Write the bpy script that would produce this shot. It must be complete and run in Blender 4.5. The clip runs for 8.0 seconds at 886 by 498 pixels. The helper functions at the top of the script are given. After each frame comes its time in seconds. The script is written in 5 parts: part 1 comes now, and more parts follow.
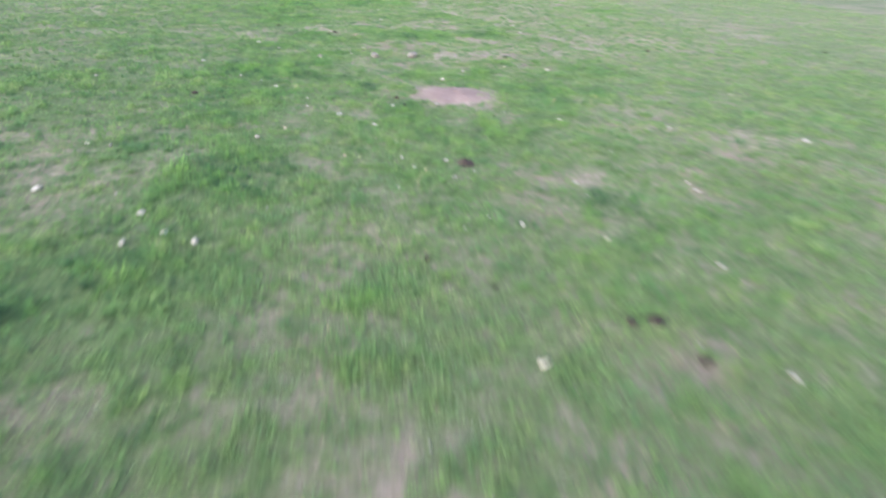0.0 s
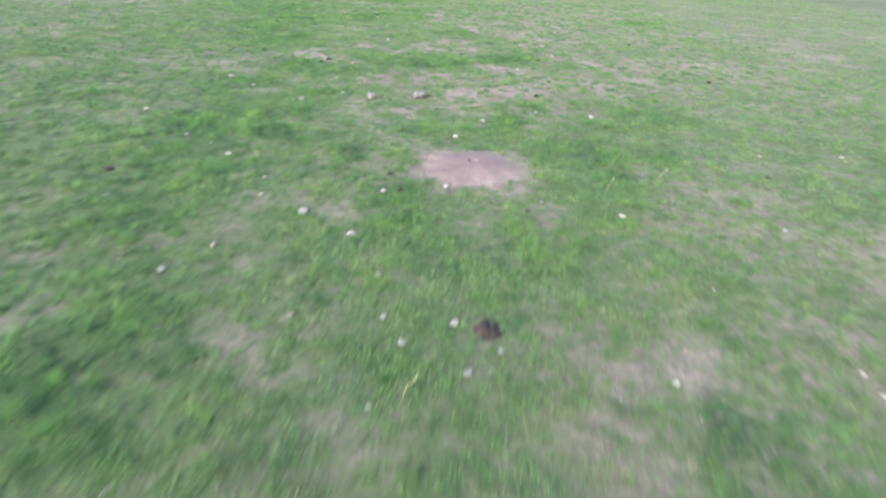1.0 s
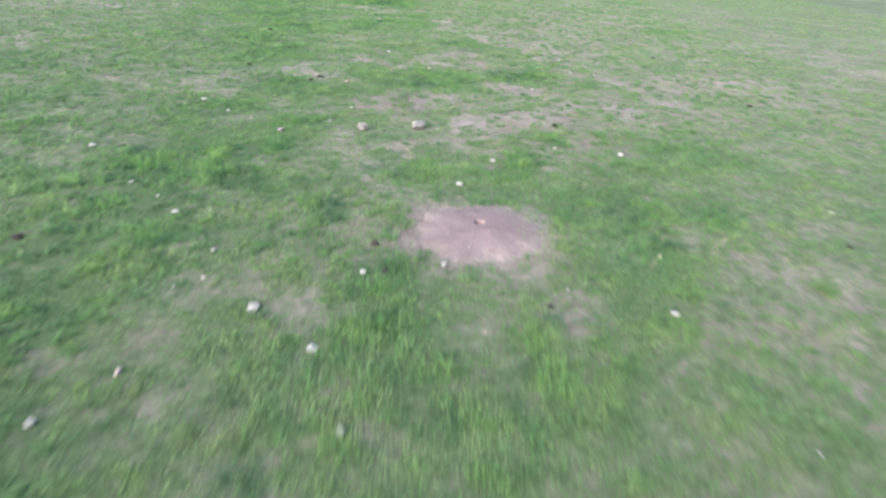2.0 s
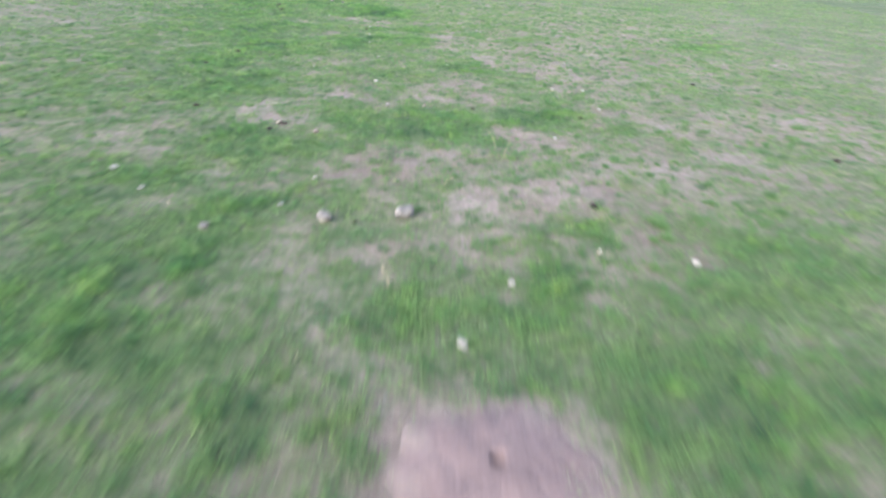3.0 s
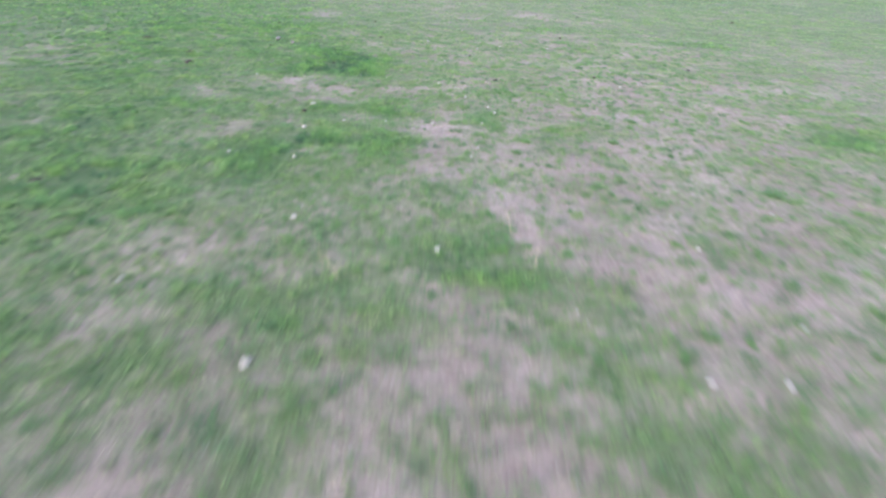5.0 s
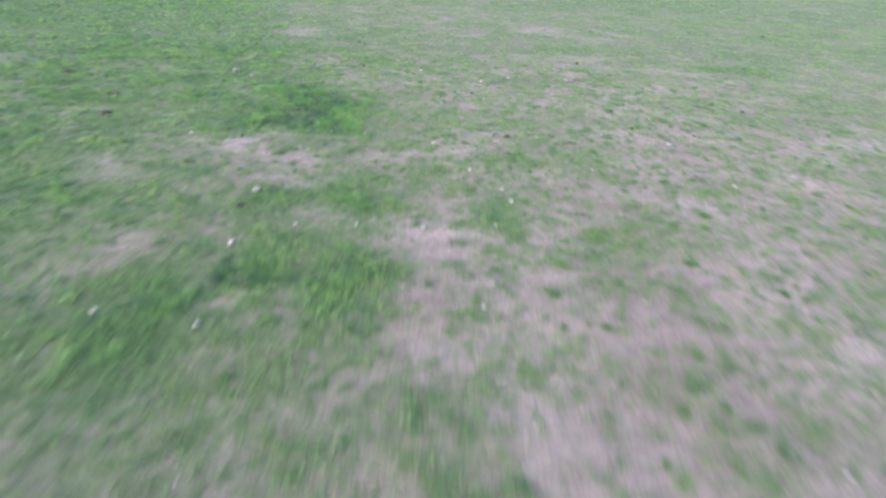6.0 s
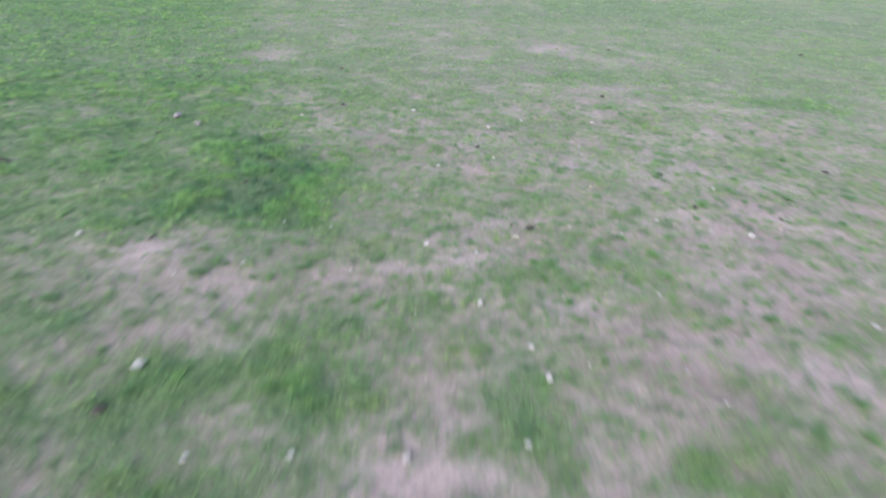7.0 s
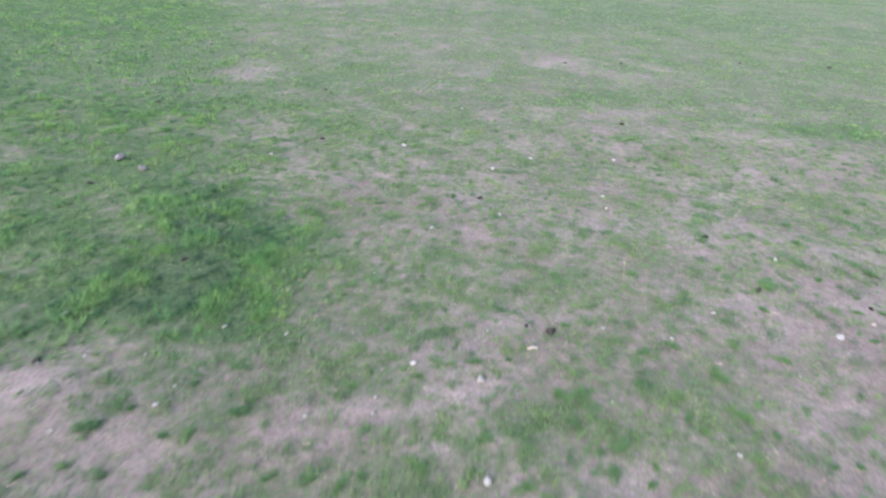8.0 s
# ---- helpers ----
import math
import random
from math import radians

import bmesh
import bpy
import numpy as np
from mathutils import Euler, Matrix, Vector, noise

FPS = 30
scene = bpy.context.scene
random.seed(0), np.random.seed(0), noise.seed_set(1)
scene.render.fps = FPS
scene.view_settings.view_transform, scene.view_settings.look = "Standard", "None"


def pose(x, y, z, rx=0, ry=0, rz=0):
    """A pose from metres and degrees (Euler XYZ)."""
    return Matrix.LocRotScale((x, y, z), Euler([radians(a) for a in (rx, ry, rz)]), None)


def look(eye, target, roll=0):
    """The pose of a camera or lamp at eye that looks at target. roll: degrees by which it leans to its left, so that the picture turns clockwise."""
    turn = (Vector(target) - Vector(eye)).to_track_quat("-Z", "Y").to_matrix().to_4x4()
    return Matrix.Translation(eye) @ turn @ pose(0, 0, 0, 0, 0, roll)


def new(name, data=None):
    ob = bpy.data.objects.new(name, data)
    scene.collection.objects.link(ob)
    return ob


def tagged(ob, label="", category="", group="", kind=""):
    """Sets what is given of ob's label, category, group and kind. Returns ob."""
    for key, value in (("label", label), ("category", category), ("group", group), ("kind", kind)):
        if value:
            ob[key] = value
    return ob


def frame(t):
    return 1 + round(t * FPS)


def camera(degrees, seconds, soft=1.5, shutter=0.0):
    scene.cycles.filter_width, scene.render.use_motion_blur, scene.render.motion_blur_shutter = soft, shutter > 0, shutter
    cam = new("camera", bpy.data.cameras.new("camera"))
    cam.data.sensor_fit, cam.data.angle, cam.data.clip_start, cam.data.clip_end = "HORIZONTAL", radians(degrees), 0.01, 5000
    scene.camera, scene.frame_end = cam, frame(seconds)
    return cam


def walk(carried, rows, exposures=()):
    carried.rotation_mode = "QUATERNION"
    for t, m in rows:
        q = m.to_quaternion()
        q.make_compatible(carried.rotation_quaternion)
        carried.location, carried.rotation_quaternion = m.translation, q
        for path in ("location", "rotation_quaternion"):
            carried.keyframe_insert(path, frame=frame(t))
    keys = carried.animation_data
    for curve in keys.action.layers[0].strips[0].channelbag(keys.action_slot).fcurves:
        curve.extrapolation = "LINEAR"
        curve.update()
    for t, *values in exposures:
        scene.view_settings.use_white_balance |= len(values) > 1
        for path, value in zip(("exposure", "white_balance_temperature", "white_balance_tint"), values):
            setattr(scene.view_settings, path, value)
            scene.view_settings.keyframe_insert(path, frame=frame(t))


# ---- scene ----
cam = camera(73.2, 8.0, soft=2.1, shutter=1.0)
PATH = [
    (0, (0.126, -0.242, 1.487), (0.224, 1.534, 0.572), 3.5),
    (0.2, (0.130, 0.182, 1.500), (0.188, 1.961, 0.587), 3.6),
    (0.5, (0.159, 0.867, 1.55), (0.199, 2.642, 0.63), 3.5),
    (0.8, (0.187, 1.473, 1.588), (0.228, 3.248, 0.667), 3.5),
    (1, (0.222, 1.789, 1.592), (0.262, 3.565, 0.674), 3.3),
    (1.2, (0.249, 2.029, 1.608), (0.293, 3.806, 0.69), 3.3),
    (2.3, (0.281, 3.321, 1.648), (0.285, 5.096, 0.726), 3.5),
    (2.5, (0.288, 3.694, 1.659), (0.292, 5.47, 0.738), 3.4),
    (3, (0.276, 4.79, 1.703), (0.281, 6.565, 0.781), 3.3),
    (3.5, (0.261, 6.087, 1.744), (0.271, 7.862, 0.822), 3.5),
    (4, (0.235, 7.527, 1.801), (0.248, 9.302, 0.879), 3.5),
    (4.5, (0.213, 8.998, 1.856), (0.229, 10.773, 0.935), 3.5),
    (5, (0.211, 10.397, 1.908), (0.228, 12.173, 0.99), 3.5),
    (5.2, (0.191, 10.91, 1.941), (0.213, 12.686, 1.021), 3.7),
    (6.3, (0.148, 13.649, 2.118), (0.182, 15.422, 1.193), 3.6),
    (6.5, (0.141, 14.121, 2.138), (0.177, 15.894, 1.213), 3.7),
    (7, (0.128, 15.23, 2.173), (0.164, 17.005, 1.251), 3.6),
    (7.5, (0.123, 16.168, 2.212), (0.16, 17.944, 1.291), 3.6),
    (8, (0.153, 16.66, 2.236), (0.191, 18.434, 1.315), 3.6),
]
EXPOSURES = [(0.0, 1.76, 5860, 11.5), (3.0, 1.74, 5740, 12.5), (5.0, 1.70, 5560, 18.0), (8.0, 1.57, 5570, 19.5)]
walk(cam, [(t, look(eye, target, roll)) for t, eye, target, roll in PATH], EXPOSURES)


# world and sun: a bright, even evening overcast
world = bpy.data.worlds.new("sky")
scene.world = world
world.use_nodes = True
wn = world.node_tree.nodes
sky = wn.new("ShaderNodeTexSky")
sky.sky_type, sky.sun_disc = "NISHITA", False
sky.sun_elevation, sky.sun_rotation = radians(28), radians(211)
sky.air_density, sky.dust_density = 1.2, 3.0
world.node_tree.links.new(sky.outputs["Color"], wn["Background"].inputs["Color"])
wn["Background"].inputs["Strength"].default_value = 0.15

sun_lamp = bpy.data.lights.new("sun", "SUN")
sun_lamp.energy, sun_lamp.angle, sun_lamp.color = 2.0, radians(40), (1.0, 0.97, 0.93)
sun = new("sun", sun_lamp)
sun.matrix_world = look((-12, -20, 12.4), (0, 0, 0))


# ---- materials ----
def material(name, roughness=0.8, specular=0.3):
    m = bpy.data.materials.new(name)
    m.use_nodes = True
    b = m.node_tree.nodes["Principled BSDF"]
    b.inputs["Roughness"].default_value = roughness
    b.inputs["Specular IOR Level"].default_value = specular
    return m, m.node_tree.nodes, m.node_tree.links, b


def noise_node(n, l, coord, scale, detail=4.0, rough=0.55):
    t = n.new("ShaderNodeTexNoise")
    t.inputs["Scale"].default_value, t.inputs["Detail"].default_value, t.inputs["Roughness"].default_value = scale, detail, rough
    l.new(coord, t.inputs["Vector"])
    return t.outputs["Fac"]


def ramp(n, l, fac, *stops):
    r = n.new("ShaderNodeValToRGB")
    e = r.color_ramp.elements
    while len(e) < len(stops):
        e.new(0.5)
    for slot, (at, colour) in zip(e, stops):
        slot.position, slot.color = at, (*colour, 1)
    l.new(fac, r.inputs["Fac"])
    return r.outputs["Color"]


def mix(n, l, fac, a, b, blend="MIX"):
    m = n.new("ShaderNodeMix")
    m.data_type, m.blend_type = "RGBA", blend
    for slot, v in ((0, fac), (6, a), (7, b)):
        if isinstance(v, (int, float)):
            m.inputs[slot].default_value = v
        elif isinstance(v, tuple):
            m.inputs[slot].default_value = (*v, 1)
        else:
            l.new(v, m.inputs[slot])
    return m.outputs[2]


def maths(n, l, op, a, b=0.0, clamp=False):
    m = n.new("ShaderNodeMath")
    m.operation, m.use_clamp = op, clamp
    for slot, v in ((0, a), (1, b)):
        if isinstance(v, (int, float)):
            m.inputs[slot].default_value = v
        else:
            l.new(v, m.inputs[slot])
    return m.outputs[0]


def attribute(n, name):
    a = n.new("ShaderNodeAttribute")
    a.attribute_name = name
    return a.outputs["Fac"]


def bump(n, l, b, height, strength, distance):
    u = n.new("ShaderNodeBump")
    u.inputs["Strength"].default_value, u.inputs["Distance"].default_value = strength, distance
    l.new(height, u.inputs["Height"])
    l.new(u.outputs["Normal"], b.inputs["Normal"])


def soil_colour(n, l, co):
    broad = ramp(n, l, noise_node(n, l, co, 0.9, 5), (0.3, (0.182, 0.141, 0.121)), (0.55, (0.242, 0.193, 0.166)), (0.75, (0.296, 0.241, 0.212)))
    grain = ramp(n, l, noise_node(n, l, co, 45, 6, 0.7), (0.3, (0.62, 0.60, 0.58)), (0.5, (1.0, 1.0, 1.0)), (0.72, (1.25, 1.23, 1.20)))
    mottle = ramp(n, l, noise_node(n, l, co, 8, 4, 0.6), (0.32, (0.78, 0.77, 0.76)), (0.52, (1.0, 1.0, 1.0)), (0.7, (1.10, 1.10, 1.10)))
    return mix(n, l, 1.0, mix(n, l, 1.0, broad, grain, "MULTIPLY"), mottle, "MULTIPLY")


def ground_material():
    m, n, l, b = material("pasture_soil", 0.92, 0.15)
    co = n.new("ShaderNodeTexCoord").outputs["Object"]
    soil = soil_colour(n, l, co)
    fine = noise_node(n, l, co, 34, 8, 0.78)
    patchy = noise_node(n, l, co, 12, 5, 0.65)
    thatch = ramp(n, l, fine, (0.26, (0.024, 0.036, 0.018)), (0.44, (0.056, 0.092, 0.036)), (0.60, (0.118, 0.150, 0.070)), (0.78, (0.200, 0.190, 0.132)))
    far_green = ramp(n, l, noise_node(n, l, co, 0.35, 5), (0.3, (0.95, 1.0, 0.85)), (0.7, (1.1, 1.05, 1.1)))
    thatch = mix(n, l, 1.0, thatch, far_green, "MULTIPLY")
    cover = attribute(n, "cover")
    edge = maths(n, l, "ADD", cover, maths(n, l, "MULTIPLY", maths(n, l, "SUBTRACT", patchy, 0.5), 1.2))
    edge = maths(n, l, "ADD", edge, maths(n, l, "MULTIPLY", maths(n, l, "SUBTRACT", fine, 0.5), 1.2))
    fac = n.new("ShaderNodeMapRange")
    fac.interpolation_type = "SMOOTHSTEP"
    fac.inputs["From Min"].default_value, fac.inputs["From Max"].default_value = 0.30, 0.96
    l.new(edge, fac.inputs["Value"])
    l.new(mix(n, l, fac.outputs["Result"], soil, thatch), b.inputs["Base Color"])
    bump(n, l, b, maths(n, l, "ADD", fine, maths(n, l, "MULTIPLY", noise_node(n, l, co, 120, 3), 0.4)), 0.8, 0.02)
    return m


def grass_material():
    m, n, l, b = material("grass_blade", 0.55, 0.25)
    co = n.new("ShaderNodeTexCoord").outputs["Object"]
    tint, lush, along = attribute(n, "tint"), attribute(n, "lush"), attribute(n, "along")
    dry = ramp(n, l, tint, (0.0, (0.096, 0.176, 0.066)), (0.35, (0.168, 0.276, 0.095)), (0.66, (0.220, 0.296, 0.124)), (0.85, (0.250, 0.284, 0.160)), (0.99, (0.33, 0.31, 0.245)))
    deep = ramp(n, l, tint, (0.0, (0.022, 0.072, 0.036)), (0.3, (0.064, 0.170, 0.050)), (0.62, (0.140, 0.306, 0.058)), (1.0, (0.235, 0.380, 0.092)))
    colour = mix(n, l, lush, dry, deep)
    drift = ramp(n, l, noise_node(n, l, co, 2.4, 5, 0.65), (0.3, (0.82, 0.94, 1.10)), (0.5, (1.0, 1.0, 1.0)), (0.7, (1.10, 1.04, 0.86)))
    colour = mix(n, l, 1.0, colour, drift, "MULTIPLY")
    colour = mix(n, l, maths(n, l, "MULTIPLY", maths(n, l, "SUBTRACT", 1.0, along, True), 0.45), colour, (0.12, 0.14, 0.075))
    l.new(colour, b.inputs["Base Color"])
    # limp blades take the light of the sward as a whole
    rise = n.new("ShaderNodeVectorMath")
    rise.operation, rise.inputs[1].default_value = "ADD", (0.0, 0.0, 1.3)
    l.new(n.new("ShaderNodeNewGeometry").outputs["Normal"], rise.inputs[0])
    level = n.new("ShaderNodeVectorMath")
    level.operation = "NORMALIZE"
    l.new(rise.outputs[0], level.inputs[0])
    l.new(level.outputs[0], b.inputs["Normal"])
    t = n.new("ShaderNodeBsdfTranslucent")
    l.new(colour, t.inputs["Color"])
    s = n.new("ShaderNodeMixShader")
    s.inputs[0].default_value = 0.35
    l.new(b.outputs[0], s.inputs[1])
    l.new(t.outputs[0], s.inputs[2])
    l.new(s.outputs[0], n["Material Output"].inputs["Surface"])
    return m


def mineral_material(name, dark, light, speck=30.0, roughness=0.85):
    m, n, l, b = material(name, roughness, 0.3)
    co = n.new("ShaderNodeTexCoord").outputs["Object"]
    rnd = n.new("ShaderNodeObjectInfo").outputs["Random"]
    base = ramp(n, l, noise_node(n, l, co, 2.2, 6, 0.65), (0.3, dark), (0.65, light))
    each = ramp(n, l, rnd, (0.0, (0.80, 0.78, 0.75)), (1.0, (1.08, 1.06, 1.04)))
    fine = noise_node(n, l, co, speck, 4)
    grain = ramp(n, l, fine, (0.3, (0.7, 0.68, 0.66)), (0.6, (1.05, 1.05, 1.05)))
    l.new(mix(n, l, 1.0, mix(n, l, 1.0, base, each, "MULTIPLY"), grain, "MULTIPLY"), b.inputs["Base Color"])
    bump(n, l, b, fine, 0.6, 0.05)
    return m


def mound_material():
    m, n, l, b = material("loose_pink_soil", 0.95, 0.1)
    co = n.new("ShaderNodeTexCoord").outputs["Object"]
    pink = ramp(n, l, noise_node(n, l, co, 3.0, 5), (0.3, (0.164, 0.120, 0.113)), (0.7, (0.210, 0.157, 0.148)))
    soil = soil_colour(n, l, co)
    fine = noise_node(n, l, co, 60, 6, 0.7)
    grain = ramp(n, l, fine, (0.3, (0.75, 0.73, 0.72)), (0.65, (1.15, 1.14, 1.13)))
    pink = mix(n, l, 1.0, pink, grain, "MULTIPLY")
    # fresh pink soil thins out into the field soil at the rim
    rim = maths(n, l, "ADD", attribute(n, "rim"), maths(n, l, "MULTIPLY", maths(n, l, "SUBTRACT", noise_node(n, l, co, 9, 5, 0.65), 0.5), 1.1))
    fac = n.new("ShaderNodeMapRange")
    fac.interpolation_type = "SMOOTHSTEP"
    fac.inputs["From Min"].default_value, fac.inputs["From Max"].default_value = 0.5, 1.15
    l.new(rim, fac.inputs["Value"])
    l.new(mix(n, l, fac.outputs["Result"], pink, soil), b.inputs["Base Color"])
    bump(n, l, b, fine, 0.6, 0.012)
    return m


GROUND = ground_material()
GRASS = grass_material()
PALE_STONE = mineral_material("pale_stone", (0.27, 0.26, 0.24), (0.50, 0.48, 0.45))
PINK_STONE = mineral_material("pink_stone", (0.33, 0.25, 0.225), (0.46, 0.37, 0.34))
GREY_STONE = mineral_material("grey_stone", (0.10, 0.10, 0.10), (0.32, 0.305, 0.295))
DUNG = mineral_material("dried_dung", (0.018, 0.015, 0.014), (0.060, 0.045, 0.040), 12.0, 0.9)
STRAW = mineral_material("dry_straw", (0.32, 0.28, 0.18), (0.46, 0.41, 0.28), 8.0, 0.6)
WOOD = mineral_material("weathered_wood", (0.38, 0.34, 0.26), (0.52, 0.48, 0.39), 8.0, 0.7)
MOUND_SOIL = mound_material()


# ---- lie of the land and how thickly it is grown ----
TABLE = np.random.RandomState(7).uniform(-1, 1, (256, 256))


def value_noise(x, y, size, shift=0):
    c, s = math.cos(0.6 + shift), math.sin(0.6 + shift)
    u, v = (c * x - s * y) / size + 37.3 * shift, (s * x + c * y) / size + 11.7 * shift
    i, j = np.floor(u).astype(int), np.floor(v).astype(int)
    fu, fv = u - i, v - j
    fu, fv = fu * fu * (3 - 2 * fu), fv * fv * (3 - 2 * fv)
    i, j, i1, j1 = i % 256, j % 256, (i + 1) % 256, (j + 1) % 256
    a = TABLE[i, j] * (1 - fu) + TABLE[i1, j] * fu
    b = TABLE[i, j1] * (1 - fu) + TABLE[i1, j1] * fu
    return a * (1 - fv) + b * fv


def land(x, y):
    """Height of the turf."""
    near = np.exp(-(np.maximum(np.hypot(x, y - 12) - 25, 0) / 20) ** 2)
    return near * (0.016 * value_noise(x, y, 1.7, 1) + 0.008 * value_noise(x, y, 0.45, 2) + 0.005 * value_noise(x, y, 0.14, 3))


CELL, X0, Y0, NX, NY = 0.05, -16.0, -1.0, 640, 1400
GX, GY = np.meshgrid(X0 + CELL * np.arange(NX), Y0 + CELL * np.arange(NY), indexing="ij")
WX, WY = GX + 0.16 * value_noise(GX, GY, 0.5, 4) + 0.08 * value_noise(GX, GY, 0.17, 5), GY + 0.2 * value_noise(GX, GY, 0.5, 6) + 0.08 * value_noise(GX, GY, 0.17, 7)


def edge_of_sward(x, y):
    """1 on the greener side of the line where the thicker sward ends."""
    side = np.clip((-1.0 - 0.37 * (y - 20.7) - x) / 0.25 + 0.8 * value_noise(x, y, 0.4, 17), -8, 8)
    return np.clip((y - 19.0) / 1.5, 0, 1) / (1 + np.exp(-side))


def step(v, slope):
    return 1 / (1 + np.exp(np.clip(-slope * v, -50, 50)))


def broad_cover(x, y):
    """Closed turf at first, thinner on one side further on, closing again far off."""
    far = step(y - 25, 0.4)
    return 0.80 - 0.10 * step(y - 15.5, 1.0) * (1 - far) - step(y - 8.4, 1.1) * (0.06 + 0.17 * step(x + 0.7, 1.2) * step(5.5 - x, 1.0) * (1 - far)) + 0.05 * far + 0.14 * edge_of_sward(x, y)


def broad_lushness(x, y):
    return 0.12 + 0.16 * step(7.5 - y, 1.5) + 0.36 * edge_of_sward(x, y) + 0.20 * step(-1.4 - x, 2.0)


COVER, LUSH = broad_cover(GX, GY), broad_lushness(GX, GY)


def patch(x, y, rx, ry, cover_there, lush_there):
    """An uneven patch with its own thickness and lushness of grass, laid over what is there."""
    i0, i1 = [int(np.clip((x + k * (1.8 * rx + 0.25) - X0) / CELL, 0, NX)) for k in (-1, 1)]
    j0, j1 = [int(np.clip((y + k * (1.8 * ry + 0.3) - Y0) / CELL, 0, NY)) for k in (-1, 1)]
    w = np.s_[i0:i1, j0:j1]
    weight = 0.9 * np.exp(-(((WX[w] - x) / rx) ** 2 + ((WY[w] - y) / ry) ** 2) ** 1.2)
    COVER[w] += weight * (cover_there - COVER[w])
    LUSH[w] += weight * (lush_there - LUSH[w])


def bare(x, y, rx, ry):
    patch(x, y, rx, ry, 0.31, 0.0)


def sparse(x, y, rx, ry):
    patch(x, y, rx, ry, 0.43, 0.0)


def worn(x, y, rx, ry):
    patch(x, y, rx, ry, 0.63, 0.10)


def fair(x, y, rx, ry):
    patch(x, y, rx, ry, 0.75, 0.18)


def thin(x, y, rx, ry):
    patch(x, y, rx, ry, 0.52, 0.05)


def turf(x, y, rx, ry):
    patch(x, y, rx, ry, 0.74, 0.22)


def lush(x, y, rx, ry):
    patch(x, y, rx, ry, 0.93, 0.64)


def deep(x, y, rx, ry):
    patch(x, y, rx, ry, 1.05, 0.95)


lush(-6.85, 25.98, 1.68, 2.79)
turf(-3.63, 22.08, 1.57, 1.57)
turf(-4.77, 15.30, 1.32, 1.47)
lush(-4.82, 18.83, 1.47, 1.18)
thin(2.03, 15.64, 1.44, 1.18)
fair(4.42, 30.01, 1.27, 1.25)
turf(-2.56, 18.37, 1.42, 0.99)
fair(-2.43, 32.31, 1.07, 1.14)
thin(4.61, 11.40, 1.26, 0.92)
turf(-3.19, 22.09, 0.75, 1.30)
lush(-3.60, 15.80, 0.89, 0.81)
lush(-1.93, 20.80, 0.74, 0.97)
lush(-3.13, 22.86, 1.03, 0.70)
sparse(1.82, 10.01, 0.97, 0.71)
lush(-1.87, 20.80, 0.75, 0.90)
turf(-0.61, 13.34, 0.90, 0.75)
lush(-1.56, 20.87, 0.69, 0.94)
fair(-5.35, 12.18, 0.68, 0.92)
sparse(3.19, 17.14, 0.85, 0.70)
lush(-3.12, 13.38, 0.63, 0.93)
turf(1.74, 31.64, 1.13, 0.52)
thin(-1.48, 18.48, 1.09, 0.53)
worn(-1.83, 18.33, 1.37, 0.42)
thin(1.86, 17.35, 1.00, 0.54)
turf(-3.19, 20.28, 0.71, 0.67)
thin(2.85, 30.17, 0.41, 1.10)
lush(0.13, 10.94, 0.63, 0.71)
lush(-2.70, 8.85, 0.70, 0.64)
lush(-2.41, 14.51, 0.76, 0.55)
fair(-2.92, 9.84, 0.68, 0.61)
sparse(2.80, 13.67, 0.63, 0.64)
lush(-2.94, 14.88, 0.33, 1.23)
turf(-2.40, 9.72, 0.70, 0.57)
lush(5.92, 34.68, 0.60, 0.64)
lush(2.78, 26.55, 0.76, 0.50)
lush(-3.48, 16.66, 0.64, 0.60)
lush(-3.71, 22.07, 0.75, 0.50)
worn(2.61, 4.90, 0.61, 0.58)
lush(-2.94, 17.61, 0.84, 0.42)
lush(-1.75, 15.30, 0.50, 0.67)
lush(6.28, 25.31, 0.59, 0.57)
lush(-0.30, 10.73, 0.72, 0.47)
sparse(4.09, 11.76, 0.63, 0.53)
sparse(1.58, 15.71, 0.68, 0.48)
lush(-0.53, 16.49, 0.47, 0.69)
sparse(3.27, 9.87, 0.66, 0.48)
bare(2.85, 14.77, 0.62, 0.49)
lush(-2.34, 12.47, 0.41, 0.73)
turf(-0.31, 17.12, 0.46, 0.60)
sparse(2.26, 13.44, 0.61, 0.44)
lush(-1.50, 16.10, 0.49, 0.54)
thin(-3.06, 27.17, 0.47, 0.56)
sparse(1.31, 15.92, 0.66, 0.39)
turf(-1.36, 11.07, 0.54, 0.47)
lush(-0.42, 16.42, 0.50, 0.51)
sparse(0.57, 16.38, 0.70, 0.35)
thin(1.89, 20.15, 0.62, 0.39)
lush(5.12, 17.58, 0.57, 0.41)
sparse(2.49, 16.40, 0.59, 0.38)
sparse(3.24, 15.70, 0.54, 0.41)
deep(-1.34, 20.47, 0.34, 0.65)
lush(-2.46, 11.69, 0.59, 0.37)
thin(4.59, 23.57, 0.58, 0.37)
lush(4.95, 17.53, 0.45, 0.47)
sparse(2.94, 19.25, 0.54, 0.37)
lush(-2.54, 15.55, 0.53, 0.38)
lush(-1.23, 28.13, 0.53, 0.37)
deep(-1.70, 20.78, 0.34, 0.59)
worn(2.56, 5.46, 0.41, 0.48)
lush(-1.55, 15.87, 0.33, 0.57)
sparse(2.03, 13.89, 0.52, 0.36)
deep(-1.97, 20.07, 0.54, 0.35)
lush(-1.46, 15.77, 0.38, 0.49)
worn(-2.81, 4.47, 0.36, 0.50)
deep(-1.55, 20.98, 0.36, 0.50)
turf(4.01, 12.86, 0.48, 0.38)
